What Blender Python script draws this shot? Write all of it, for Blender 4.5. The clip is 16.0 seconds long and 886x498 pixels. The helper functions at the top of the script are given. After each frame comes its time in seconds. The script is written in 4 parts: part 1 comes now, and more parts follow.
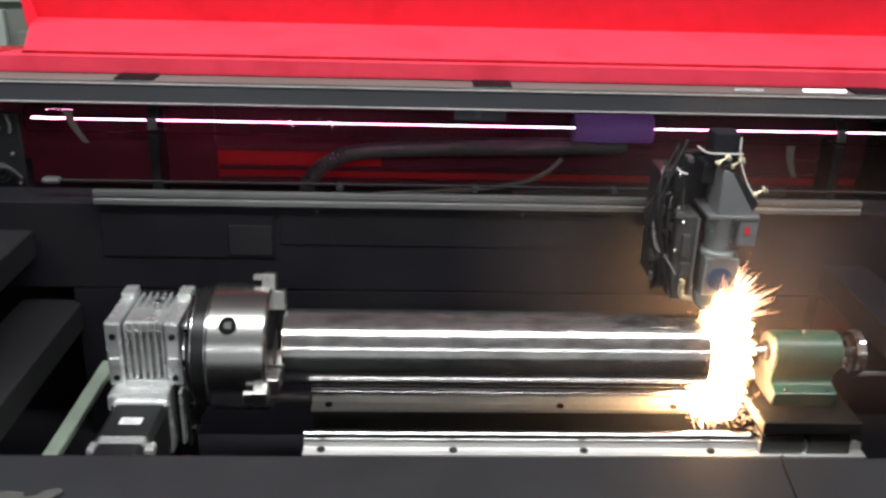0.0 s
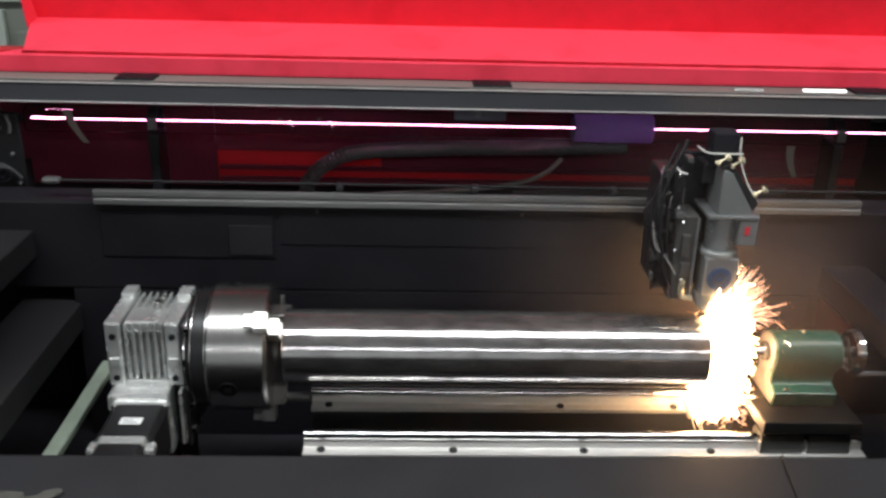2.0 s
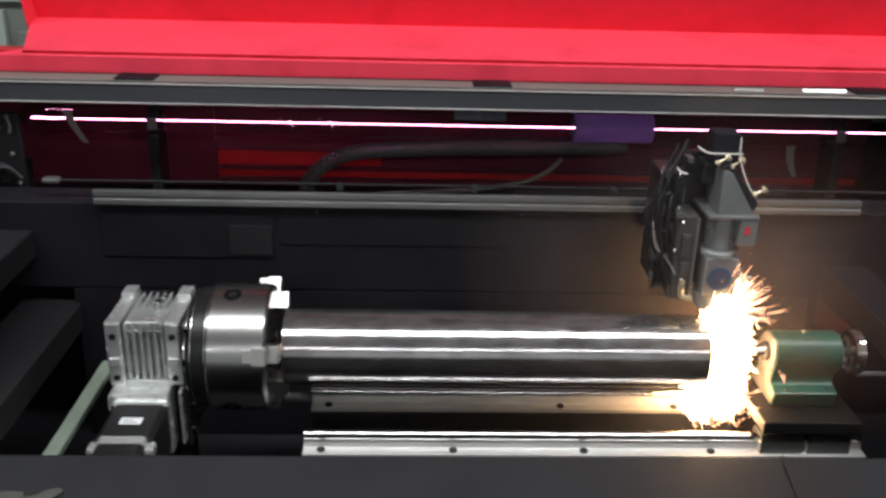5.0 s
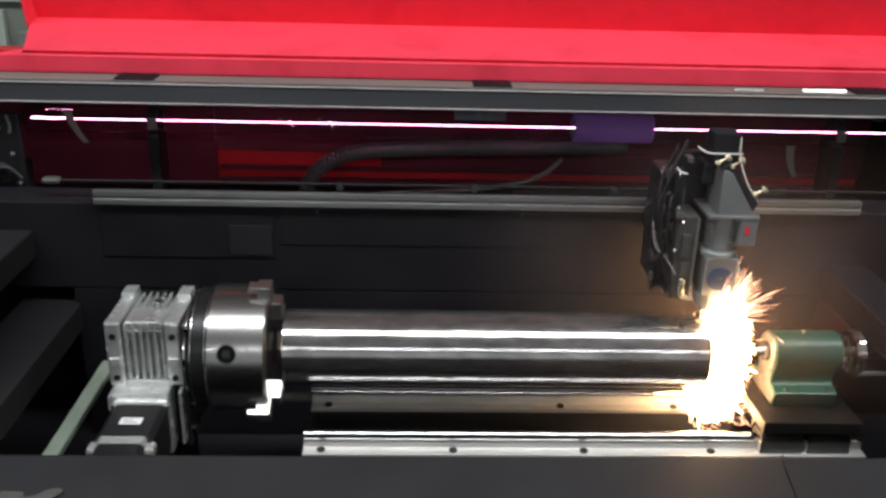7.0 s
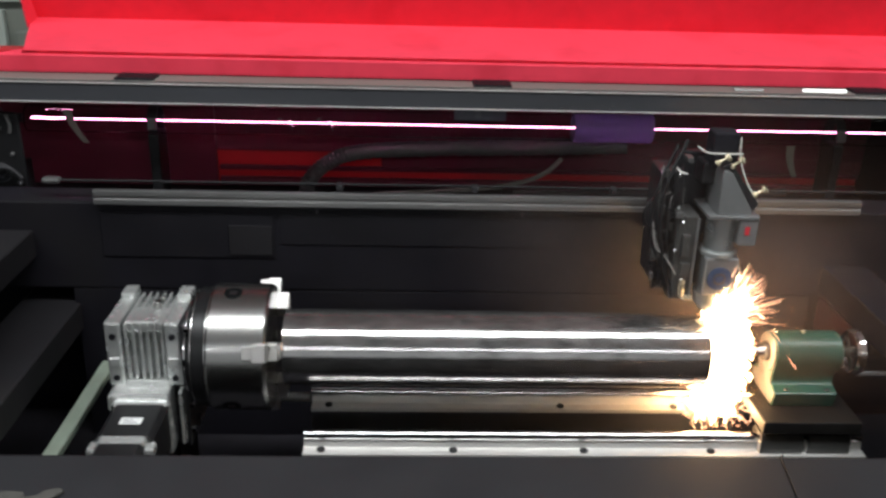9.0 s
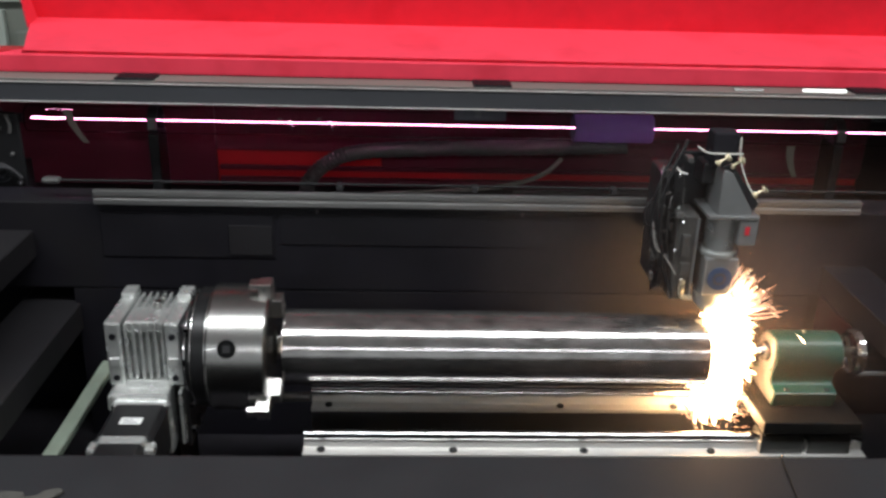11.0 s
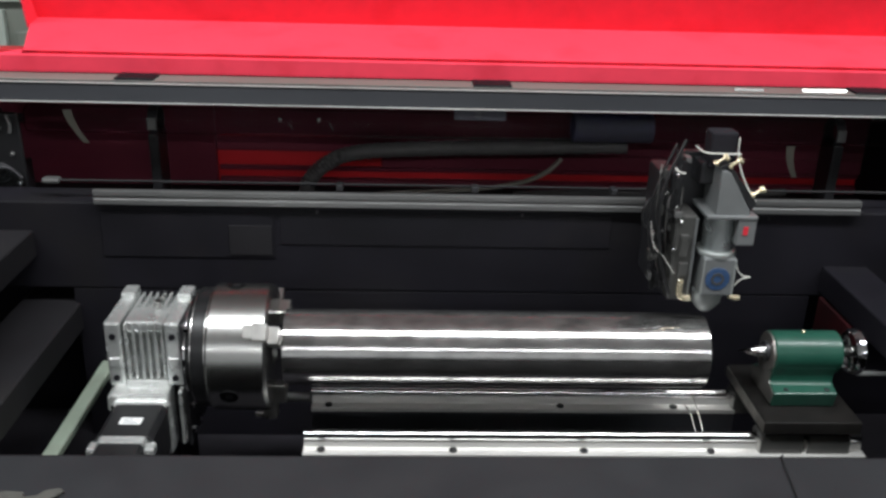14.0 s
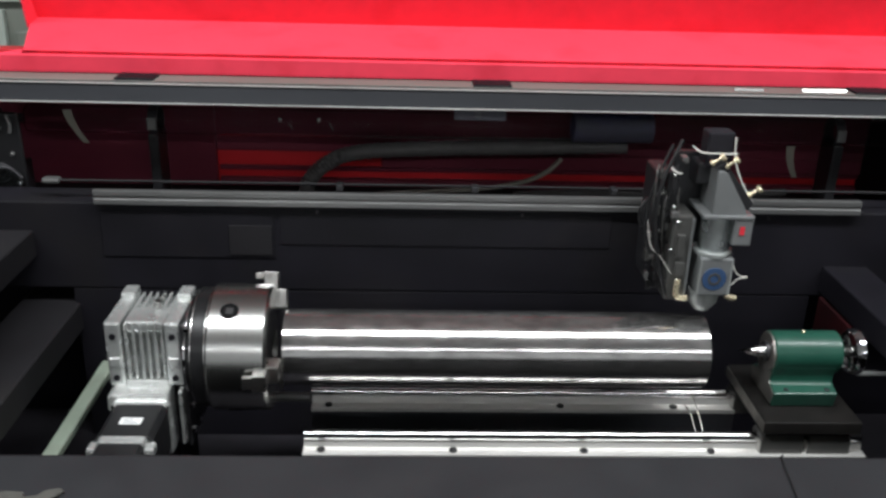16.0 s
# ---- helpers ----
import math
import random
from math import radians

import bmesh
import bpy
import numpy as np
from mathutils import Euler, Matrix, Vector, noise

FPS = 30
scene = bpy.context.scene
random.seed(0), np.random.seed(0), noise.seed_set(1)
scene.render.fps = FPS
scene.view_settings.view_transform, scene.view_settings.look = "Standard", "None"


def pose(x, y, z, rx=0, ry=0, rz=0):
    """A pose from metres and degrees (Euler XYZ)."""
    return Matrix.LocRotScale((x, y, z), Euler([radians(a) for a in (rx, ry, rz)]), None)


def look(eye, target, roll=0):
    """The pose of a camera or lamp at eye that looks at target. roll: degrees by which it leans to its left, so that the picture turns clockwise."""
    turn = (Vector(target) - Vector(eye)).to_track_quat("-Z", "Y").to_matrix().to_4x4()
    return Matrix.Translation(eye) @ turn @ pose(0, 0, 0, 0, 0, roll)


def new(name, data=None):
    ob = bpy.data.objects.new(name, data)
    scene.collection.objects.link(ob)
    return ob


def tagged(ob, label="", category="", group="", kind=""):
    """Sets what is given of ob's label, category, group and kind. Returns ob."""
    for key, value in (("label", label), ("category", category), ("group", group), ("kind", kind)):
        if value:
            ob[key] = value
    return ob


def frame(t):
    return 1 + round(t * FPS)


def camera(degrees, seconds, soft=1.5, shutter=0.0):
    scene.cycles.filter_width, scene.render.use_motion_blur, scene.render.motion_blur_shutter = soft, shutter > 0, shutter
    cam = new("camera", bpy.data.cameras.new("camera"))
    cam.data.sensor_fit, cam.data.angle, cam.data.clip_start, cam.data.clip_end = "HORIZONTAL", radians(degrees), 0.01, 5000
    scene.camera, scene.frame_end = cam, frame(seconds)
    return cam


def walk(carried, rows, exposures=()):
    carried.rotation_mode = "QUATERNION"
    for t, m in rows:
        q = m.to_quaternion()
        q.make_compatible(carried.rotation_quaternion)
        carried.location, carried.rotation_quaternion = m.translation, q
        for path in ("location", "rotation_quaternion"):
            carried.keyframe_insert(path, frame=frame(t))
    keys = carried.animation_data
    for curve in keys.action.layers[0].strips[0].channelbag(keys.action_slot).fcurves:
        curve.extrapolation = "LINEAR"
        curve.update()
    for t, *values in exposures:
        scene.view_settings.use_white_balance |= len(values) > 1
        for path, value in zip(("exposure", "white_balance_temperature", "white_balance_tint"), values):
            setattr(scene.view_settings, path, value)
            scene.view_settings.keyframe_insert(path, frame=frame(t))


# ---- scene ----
EYE, FWD = Vector((0, -1.27, 0.68)), Vector((0.03877, 0.92506, -0.37784))
cam = camera(52.58, 16.0, soft=2.8)
walk(cam, [(0.0, look(EYE, EYE + FWD, 1.65)), (16.0, look(EYE, EYE + FWD, 1.65))],
     exposures=[(0.0, 0.09), (0.6, 0.06), (1.5, -0.08), (2.4, -0.31), (11.3, -0.31), (11.6, -0.27), (12.4, 0.03), (13.0, 0.07), (16.0, 0.07)])

# ---- light: a closed workshop hall with rows of ceiling tubes ----
world = bpy.data.worlds.new("hall_air")
scene.world = world
world.use_nodes = True
world.node_tree.nodes["Background"].inputs[0].default_value = (0.55, 0.6, 0.65, 1)
world.node_tree.nodes["Background"].inputs[1].default_value = 0.05


def lamp_row(name, y, z, length, width, watts, colour=(0.95, 0.98, 1.0)):
    data = bpy.data.lights.new(name, "AREA")
    data.shape, data.size, data.size_y, data.energy, data.color = "RECTANGLE", length, width, watts, colour
    ob = new(name, data)
    ob.location = (0.2, y, z)
    return ob


lamp_row("ceiling_lamp_row", -0.86, 2.5, 6.0, 0.42, 175)
lamp_row("ceiling_lamp_row", -5.9, 2.55, 7.0, 0.26, 110)


# ---- materials ----
def mat(name, col, rough=0.5, metal=0.0, vary=0.15, scale=30.0, bump=0.0, bscale=200.0, spec=0.5, stretch=(1, 1, 1), rvary=0.1, dirt=None, dirt_amt=0.0, coat=0.0):
    m = bpy.data.materials.new(name)
    m.use_nodes = True
    nt = m.node_tree
    b = nt.nodes["Principled BSDF"]
    b.inputs["Roughness"].default_value = rough
    b.inputs["Metallic"].default_value = metal
    b.inputs["Specular IOR Level"].default_value = spec
    b.inputs["Coat Weight"].default_value, b.inputs["Coat Roughness"].default_value = coat, 0.06
    tc = nt.nodes.new("ShaderNodeTexCoord")
    mp = nt.nodes.new("ShaderNodeMapping")
    mp.inputs["Scale"].default_value = stretch
    nt.links.new(tc.outputs["Object"], mp.inputs[0])

    def noise_tex(s, detail=4.0):
        n = nt.nodes.new("ShaderNodeTexNoise")
        n.inputs["Scale"].default_value, n.inputs["Detail"].default_value = s, detail
        nt.links.new(mp.outputs[0], n.inputs["Vector"])
        return n
    big, fine = noise_tex(scale * 0.2), noise_tex(scale, 8.0)
    mix = nt.nodes.new("ShaderNodeMix")
    mix.data_type = "FLOAT"
    mix.inputs[0].default_value = 0.5
    nt.links.new(big.outputs[0], mix.inputs[2]), nt.links.new(fine.outputs[0], mix.inputs[3])
    ramp = nt.nodes.new("ShaderNodeValToRGB")
    ramp.color_ramp.elements[0].position, ramp.color_ramp.elements[1].position = 0.3, 0.7
    lo, hi = [c * (1 - vary) for c in col], [min(1, c * (1 + vary)) for c in col]
    ramp.color_ramp.elements[0].color, ramp.color_ramp.elements[1].color = (*lo, 1), (*hi, 1)
    nt.links.new(mix.outputs[0], ramp.inputs[0])
    out = ramp.outputs[0]
    if dirt:
        d = noise_tex(scale * 0.35, 10.0)
        dr = nt.nodes.new("ShaderNodeValToRGB")
        dr.color_ramp.elements[0].position, dr.color_ramp.elements[1].position = 0.52, 0.68
        dm = nt.nodes.new("ShaderNodeMix")
        dm.data_type = "RGBA"
        ml = nt.nodes.new("ShaderNodeMath")
        ml.operation = "MULTIPLY"
        ml.inputs[1].default_value = dirt_amt
        nt.links.new(d.outputs[0], dr.inputs[0]), nt.links.new(dr.outputs[0], ml.inputs[0])
        nt.links.new(ml.outputs[0], dm.inputs[0]), nt.links.new(out, dm.inputs[6])
        dm.inputs[7].default_value = (*dirt, 1)
        out = dm.outputs[2]
    nt.links.new(out, b.inputs["Base Color"])
    rm = nt.nodes.new("ShaderNodeMapRange")
    rm.inputs[3].default_value, rm.inputs[4].default_value = max(0.02, rough - rvary), min(1, rough + rvary)
    nt.links.new(fine.outputs[0], rm.inputs[0]), nt.links.new(rm.outputs[0], b.inputs["Roughness"])
    if bump:
        bn = noise_tex(bscale, 3.0)
        bu = nt.nodes.new("ShaderNodeBump")
        bu.inputs["Strength"].default_value, bu.inputs["Distance"].default_value = bump, 0.002
        nt.links.new(bn.outputs[0], bu.inputs["Height"]), nt.links.new(bu.outputs[0], b.inputs["Normal"])
    return m


def glow(name, col, strength):
    m = bpy.data.materials.new(name)
    m.use_nodes = True
    b = m.node_tree.nodes["Principled BSDF"]
    b.inputs["Base Color"].default_value = (0.02, 0.01, 0.01, 1)
    b.inputs["Emission Color"].default_value, b.inputs["Emission Strength"].default_value = (*col, 1), strength
    return m


RED = mat("red_paint", (0.87, 0.062, 0.104), 0.6, spec=0.05, vary=0.08, scale=30, bump=0.05, bscale=300, dirt=(0.66, 0.03, 0.05), dirt_amt=0.35)
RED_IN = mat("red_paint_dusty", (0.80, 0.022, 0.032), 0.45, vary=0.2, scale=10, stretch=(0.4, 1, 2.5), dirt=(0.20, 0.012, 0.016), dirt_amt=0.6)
BLACK = mat("black_powder_coat", (0.0080, 0.0074, 0.0108), 0.6, vary=0.35, scale=12, bump=0.15, bscale=500, spec=0.22, dirt=(0.012, 0.011, 0.011), dirt_amt=0.5)
DUSTY = mat("dusty_black_tray", (0.019, 0.0178, 0.0215), 0.8, vary=0.3, scale=14, spec=0.1, dirt=(0.012, 0.011, 0.011), dirt_amt=0.5)
DARKP = mat("dark_dusty_paint", (0.0135, 0.0127, 0.0145), 0.6, vary=0.25, scale=10, bump=0.1, bscale=300, spec=0.25, dirt=(0.025, 0.0235, 0.023), dirt_amt=0.6)
# side plate red, with the shade it lies in put into the colour
SIDERED = mat("shaded_side_red", (0.030, 0.0045, 0.006), 0.6, vary=0.3, scale=14, spec=0.2, dirt=(0.012, 0.007, 0.008), dirt_amt=0.6)
COVER = mat("stained_black_sheet", (0.0072, 0.0066, 0.0094), 0.6, vary=0.4, scale=9, spec=0.25, dirt=(0.016, 0.014, 0.0145), dirt_amt=0.7)
# rear wall red, darkened where the compartment lies in shade
MAROON = mat("shaded_red_paint", (0.18, 0.026, 0.048), 0.5, vary=0.3, scale=8, stretch=(0.5, 1, 2), spec=0.3, dirt=(0.035, 0.018, 0.022), dirt_amt=0.6)
GREYP = mat("dark_grey_paint", (0.017, 0.0175, 0.020), 0.55, vary=0.12, scale=14, bump=0.1, bscale=400, dirt=(0.026, 0.025, 0.026), dirt_amt=0.5)
BEAMP = mat("grey_beam_paint", (0.044, 0.046, 0.052), 0.4, vary=0.15, scale=14, stretch=(0.3, 1, 1), bump=0.05)
STEEL = mat("turned_steel", (0.50, 0.50, 0.485), 0.25, 1.0, vary=0.06, scale=60, stretch=(22, 0.6, 0.6), rvary=0.03, coat=0.25)
STEELD = mat("dark_steel", (0.075, 0.075, 0.08), 0.42, 0.8, vary=0.25, scale=30, bump=0.1)
JAW = mat("ground_jaw_steel", (0.55, 0.54, 0.52), 0.3, 1.0, vary=0.1, scale=60, bump=0.1, bscale=300)
SHAFT = mat("hard_chrome_shaft", (0.75, 0.75, 0.76), 0.12, 1.0, vary=0.05, scale=20, rvary=0.04)
ALU = mat("cast_aluminium", (0.76, 0.78, 0.765), 0.24, 0.72, vary=0.14, scale=40, bump=0.3, bscale=220, rvary=0.12, dirt=(0.30, 0.31, 0.30), dirt_amt=0.5, coat=0.3)
ALUR = mat("aluminium_rail_base", (0.74, 0.73, 0.70), 0.34, 0.5, vary=0.12, scale=25, stretch=(0.3, 1, 1), bump=0.06, dirt=(0.35, 0.33, 0.3), dirt_amt=0.5)
RAILG = mat("dull_extruded_aluminium", (0.21, 0.21, 0.207), 0.45, 0.7, vary=0.2, scale=16, stretch=(0.25, 1, 1), dirt=(0.1, 0.1, 0.1), dirt_amt=0.5)
GREEN = mat("green_enamel", (0.013, 0.070, 0.047), 0.36, vary=0.2, scale=25, bump=0.12, bscale=120, rvary=0.12, dirt=(0.022, 0.062, 0.047), dirt_amt=0.6, coat=0.12)
RUBBER = mat("dusty_rubber", (0.115, 0.11, 0.11), 0.55, vary=0.2, scale=60)
CASING = mat("motor_black", (0.010, 0.010, 0.011), 0.4, vary=0.2, scale=40)
PAPER = mat("white_sticker", (0.75, 0.76, 0.75), 0.6, vary=0.05, scale=80)
BARS = mat("printed_grey", (0.2, 0.2, 0.22), 0.6, vary=0.05)
BRASS = mat("brass", (0.84, 0.74, 0.52), 0.28, 0.65, vary=0.08, scale=60)
HEADP = mat("anodised_grey", (0.25, 0.26, 0.262), 0.42, 0.5, vary=0.12, scale=40, bump=0.08)
HEADL = mat("satin_grey_nozzle", (0.34, 0.36, 0.35), 0.4, 0.3, vary=0.1, scale=60)
HEADM = mat("worn_dark_grey", (0.085, 0.084, 0.080), 0.45, 0.3, vary=0.25, scale=40, bump=0.1, dirt=(0.10, 0.10, 0.095), dirt_amt=0.4)
HEADD = mat("anodised_black", (0.014, 0.014, 0.016), 0.42, 0.0, vary=0.25, scale=30, bump=0.1, dirt=(0.04, 0.04, 0.04), dirt_amt=0.35)
CABLEW = mat("white_cable", (0.7, 0.69, 0.64), 0.5, vary=0.08)
CABLEB = mat("black_cable", (0.014, 0.014, 0.015), 0.45, vary=0.2)
BLUE = mat("blue_sticker", (0.035, 0.075, 0.165), 0.4, vary=0.2, scale=120)
REDS = mat("red_sticker", (0.7, 0.03, 0.05), 0.5, vary=0.05)
TAPE = mat("beige_tape", (0.30, 0.28, 0.24), 0.6, vary=0.12, scale=60)
RAG = mat("stained_cloth", (0.065, 0.063, 0.056), 0.8, vary=0.2, scale=70, bump=0.3, bscale=400)
VIOLET = mat("violet_grey_label", (0.15, 0.145, 0.18), 0.5, vary=0.1, scale=40)
STRIPG = mat("pale_green_paint", (0.26, 0.31, 0.25), 0.55, vary=0.12, scale=30, dirt=(0.12, 0.13, 0.1), dirt_amt=0.4)
# darker copy of the cabinet enamel, the shade put in its colour
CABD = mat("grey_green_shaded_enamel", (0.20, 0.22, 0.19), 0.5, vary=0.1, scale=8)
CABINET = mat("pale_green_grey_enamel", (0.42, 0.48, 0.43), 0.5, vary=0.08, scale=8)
WALLM = mat("hall_wall_paint", (0.74, 0.75, 0.75), 0.8, vary=0.08, scale=3)
CONCRETE = mat("hall_floor_concrete", (0.20, 0.195, 0.185), 0.7, vary=0.2, scale=4, bump=0.2, bscale=40)
SCRAP = mat("scrap_steel_strip", (0.26, 0.25, 0.23), 0.35, 1.0, vary=0.2, scale=80)
HOT = glow("white_hot_metal", (1.0, 0.60, 0.29), 32.0)
# glow of the lines that imitate bloom round the molten stream
WARM = glow("yellow_bloom_glow", (1.0, 0.52, 0.24), 5.0)
EMBER = glow("orange_hot_metal", (1.0, 0.50, 0.30), 5.0)
PINK = glow("gas_discharge", (1.0, 0.30, 0.58), 14.0)

# the worn tube: long-wave dents make the lamp lines wander
TUBE = mat("worn_steel_pipe", (0.64, 0.63, 0.62), 0.15, 0.955, vary=0.32, scale=90, stretch=(0.45, 1, 1), bump=0.035, bscale=6.5, rvary=0.08, dirt=(0.25, 0.245, 0.235), dirt_amt=0.6, coat=0.45)
CAPM = mat("bare_zinc_strip", (0.20, 0.20, 0.18), 0.5, 0.2, vary=0.3, scale=10, stretch=(0.3, 1, 1), dirt=(0.16, 0.16, 0.15), dirt_amt=0.5)
BACKP = mat("blackened_steel", (0.016, 0.016, 0.017), 0.35, 0.3, vary=0.25, scale=40, spec=0.4)
# near black that stands for the dark depth of the key sockets
HOLE = mat("socket_hole_dark", (0.004, 0.004, 0.0045), 0.7, vary=0.3, scale=60, spec=0.12)
LENS = mat("polished_lens_tube", (0.52, 0.56, 0.56), 0.26, 0.8, vary=0.1, scale=40, rvary=0.05)
PLATE = mat("oiled_black_steel", (0.0100, 0.0092, 0.0086), 0.5, vary=0.35, scale=30, bump=0.12, spec=0.25, dirt=(0.02, 0.018, 0.016), dirt_amt=0.5)
# metal for pieces added over painted faces to catch the spark light
EDGE = mat("spark_catch_steel", (0.42, 0.40, 0.37), 0.45, 0.9, vary=0.25, scale=50, bump=0.1, dirt=(0.10, 0.09, 0.085), dirt_amt=0.6)


def glass_mat():
    m = bpy.data.materials.new("clear_glass")
    m.use_nodes = True
    b = m.node_tree.nodes["Principled BSDF"]
    b.inputs["Base Color"].default_value = (0.95, 0.96, 0.97, 1)
    b.inputs["Roughness"].default_value, b.inputs["IOR"].default_value, b.inputs["Transmission Weight"].default_value = 0.03, 1.12, 1.0
    return m


GLASS = glass_mat()


def paper_mat(name, col):
    m = bpy.data.materials.new(name)
    m.use_nodes = True
    nt = m.node_tree
    b = nt.nodes["Principled BSDF"]
    nz = nt.nodes.new("ShaderNodeTexNoise")
    nz.inputs["Scale"].default_value = 60.0
    rp = nt.nodes.new("ShaderNodeValToRGB")
    rp.color_ramp.elements[0].color, rp.color_ramp.elements[1].color = (*[c * 0.85 for c in col], 1), (*[c * 1.15 for c in col], 1)
    nt.links.new(nz.outputs[0], rp.inputs[0]), nt.links.new(rp.outputs[0], b.inputs["Base Color"])
    b.inputs["Roughness"].default_value = 0.6
    tl, mx = nt.nodes.new("ShaderNodeBsdfTranslucent"), nt.nodes.new("ShaderNodeMixShader")
    tl.inputs[0].default_value = (0.60, 0.62, 1.0, 1)
    mx.inputs[0].default_value = 0.5
    nt.links.new(b.outputs[0], mx.inputs[1]), nt.links.new(tl.outputs[0], mx.inputs[2])
    nt.links.new(mx.outputs[0], nt.nodes["Material Output"].inputs[0])
    return m


LABELP = paper_mat("translucent_violet_paper", (0.135, 0.135, 0.145))


# ---- mesh helpers ----
def part(name, bm, material, parent=None, label="", smooth=False):
    bmesh.ops.recalc_face_normals(bm, faces=bm.faces[:])
    me = bpy.data.meshes.new(name)
    bm.to_mesh(me)
    bm.free()
    for f in me.polygons:
        f.use_smooth = smooth
    if smooth:
        me.set_sharp_from_angle(angle=radians(35))
    me.materials.append(material)
    ob = new(name, me)
    if parent:
        ob.parent = parent
    if label:
        ob["label"] = label
    return ob


def thing(name, at, label, category, group="", kind=""):
    ob = new(name)
    ob.location = at
    return tagged(ob, label, category, group, kind)


def box(x0, x1, y0, y1, z0, z1, bev=0.0, bm=None, seg=2):
    bm2 = bmesh.new()
    vs = bmesh.ops.create_cube(bm2, size=1.0)["verts"]
    for v in vs:
        v.co = Vector(((x0 + x1) / 2 + v.co.x * (x1 - x0), (y0 + y1) / 2 + v.co.y * (y1 - y0), (z0 + z1) / 2 + v.co.z * (z1 - z0)))
    if bev:
        bmesh.ops.bevel(bm2, geom=bm2.edges[:], offset=bev, segments=seg, affect="EDGES", profile=0.5)
    return join(bm, bm2)


def join(bm, bm2):
    if bm is None:
        return bm2
    me = bpy.data.meshes.new("tmp")
    bm2.to_mesh(me)
    bm2.free()
    bm.from_mesh(me)
    bpy.data.meshes.remove(me)
    return bm


AXES = {"x": Matrix.Rotation(radians(90), 4, "Y"), "y": Matrix.Rotation(radians(-90), 4, "X"), "z": Matrix.Identity(4)}


def lathe(profile, at=(0, 0, 0), axis="x", n=48, bm=None):
    """profile: (distance along the axis, radius) pairs, turned round the axis; closed at the ends where the radius is 0."""
    bm2 = bmesh.new()
    rings = []
    for h, r in profile:
        if r < 1e-6:
            rings.append([bm2.verts.new((0, 0, h))])
        else:
            rings.append([bm2.verts.new((r * math.cos(2 * math.pi * i / n), r * math.sin(2 * math.pi * i / n), h)) for i in range(n)])
    for a, b in zip(rings, rings[1:]):
        for i in range(n):
            j = (i + 1) % n
            if len(a) == 1 and len(b) > 1:
                bm2.faces.new((a[0], b[i], b[j]))
            elif len(b) == 1 and len(a) > 1:
                bm2.faces.new((a[i], b[0], a[j]))
            elif len(a) > 1:
                bm2.faces.new((a[i], b[i], b[j], a[j]))
    bmesh.ops.transform(bm2, matrix=Matrix.Translation(at) @ AXES[axis], verts=bm2.verts[:])
    return join(bm, bm2)


def rod(h0, h1, r, at=(0, 0, 0), axis="x", n=32, ch=0.0008, bm=None):
    return lathe([(h0, 0), (h0, r - ch), (h0 + ch, r), (h1 - ch, r), (h1, r - ch), (h1, 0)], at, axis, n, bm)


def sweep(points, r, n=10, bm=None, rib=0.0, steps=8):
    """A round hose along a smooth line through points; rib: depth of its corrugation."""
    pts = [Vector(p) for p in points]
    line = []
    for i in range(len(pts) - 1):
        p0, p1, p2, p3 = pts[max(i - 1, 0)], pts[i], pts[i + 1], pts[min(i + 2, len(pts) - 1)]
        for k in range(steps):
            t = k / steps
            line.append(0.5 * ((2 * p1) + (p2 - p0) * t + (2 * p0 - 5 * p1 + 4 * p2 - p3) * t * t + (3 * p1 - p0 - 3 * p2 + p3) * t ** 3))
    line.append(pts[-1])
    bm2 = bmesh.new()
    rings, up = [], Vector((0.13, 0.2, 0.97))
    for i, p in enumerate(line):
        d = (line[min(i + 1, len(line) - 1)] - line[max(i - 1, 0)]).normalized()
        a = d.cross(up).normalized()
        b = d.cross(a)
        rr = r - (rib if i % 2 else 0)
        rings.append([bm2.verts.new(p + rr * (a * math.cos(2 * math.pi * k / n) + b * math.sin(2 * math.pi * k / n))) for k in range(n)])
    for a, b in zip(rings, rings[1:]):
        for k in range(n):
            bm2.faces.new((a[k], b[k], b[(k + 1) % n], a[(k + 1) % n]))
    bm2.faces.new(rings[0][::-1]), bm2.faces.new(rings[-1])
    return join(bm, bm2)


def prism(outline, axis, a, b, bev=0.0, bm=None):
    """A flat outline of (u, v) pairs pushed along an axis: x takes (y, z), y takes (x, z), z takes (x, y)."""
    bm2 = bmesh.new()

    def at(u, v, w):
        return {"x": (w, u, v), "y": (u, w, v), "z": (u, v, w)}[axis]
    lo = [bm2.verts.new(at(u, v, a)) for u, v in outline]
    hi = [bm2.verts.new(at(u, v, b)) for u, v in outline]
    bm2.faces.new(lo), bm2.faces.new(hi[::-1])
    for i in range(len(lo)):
        j = (i + 1) % len(lo)
        bm2.faces.new((lo[i], lo[j], hi[j], hi[i]))
    bmesh.ops.recalc_face_normals(bm2, faces=bm2.faces[:])
    if bev:
        bmesh.ops.bevel(bm2, geom=bm2.edges[:], offset=bev, segments=2, affect="EDGES", profile=0.5)
    return join(bm, bm2)


# ---- the hall ----
FLOOR = -0.95


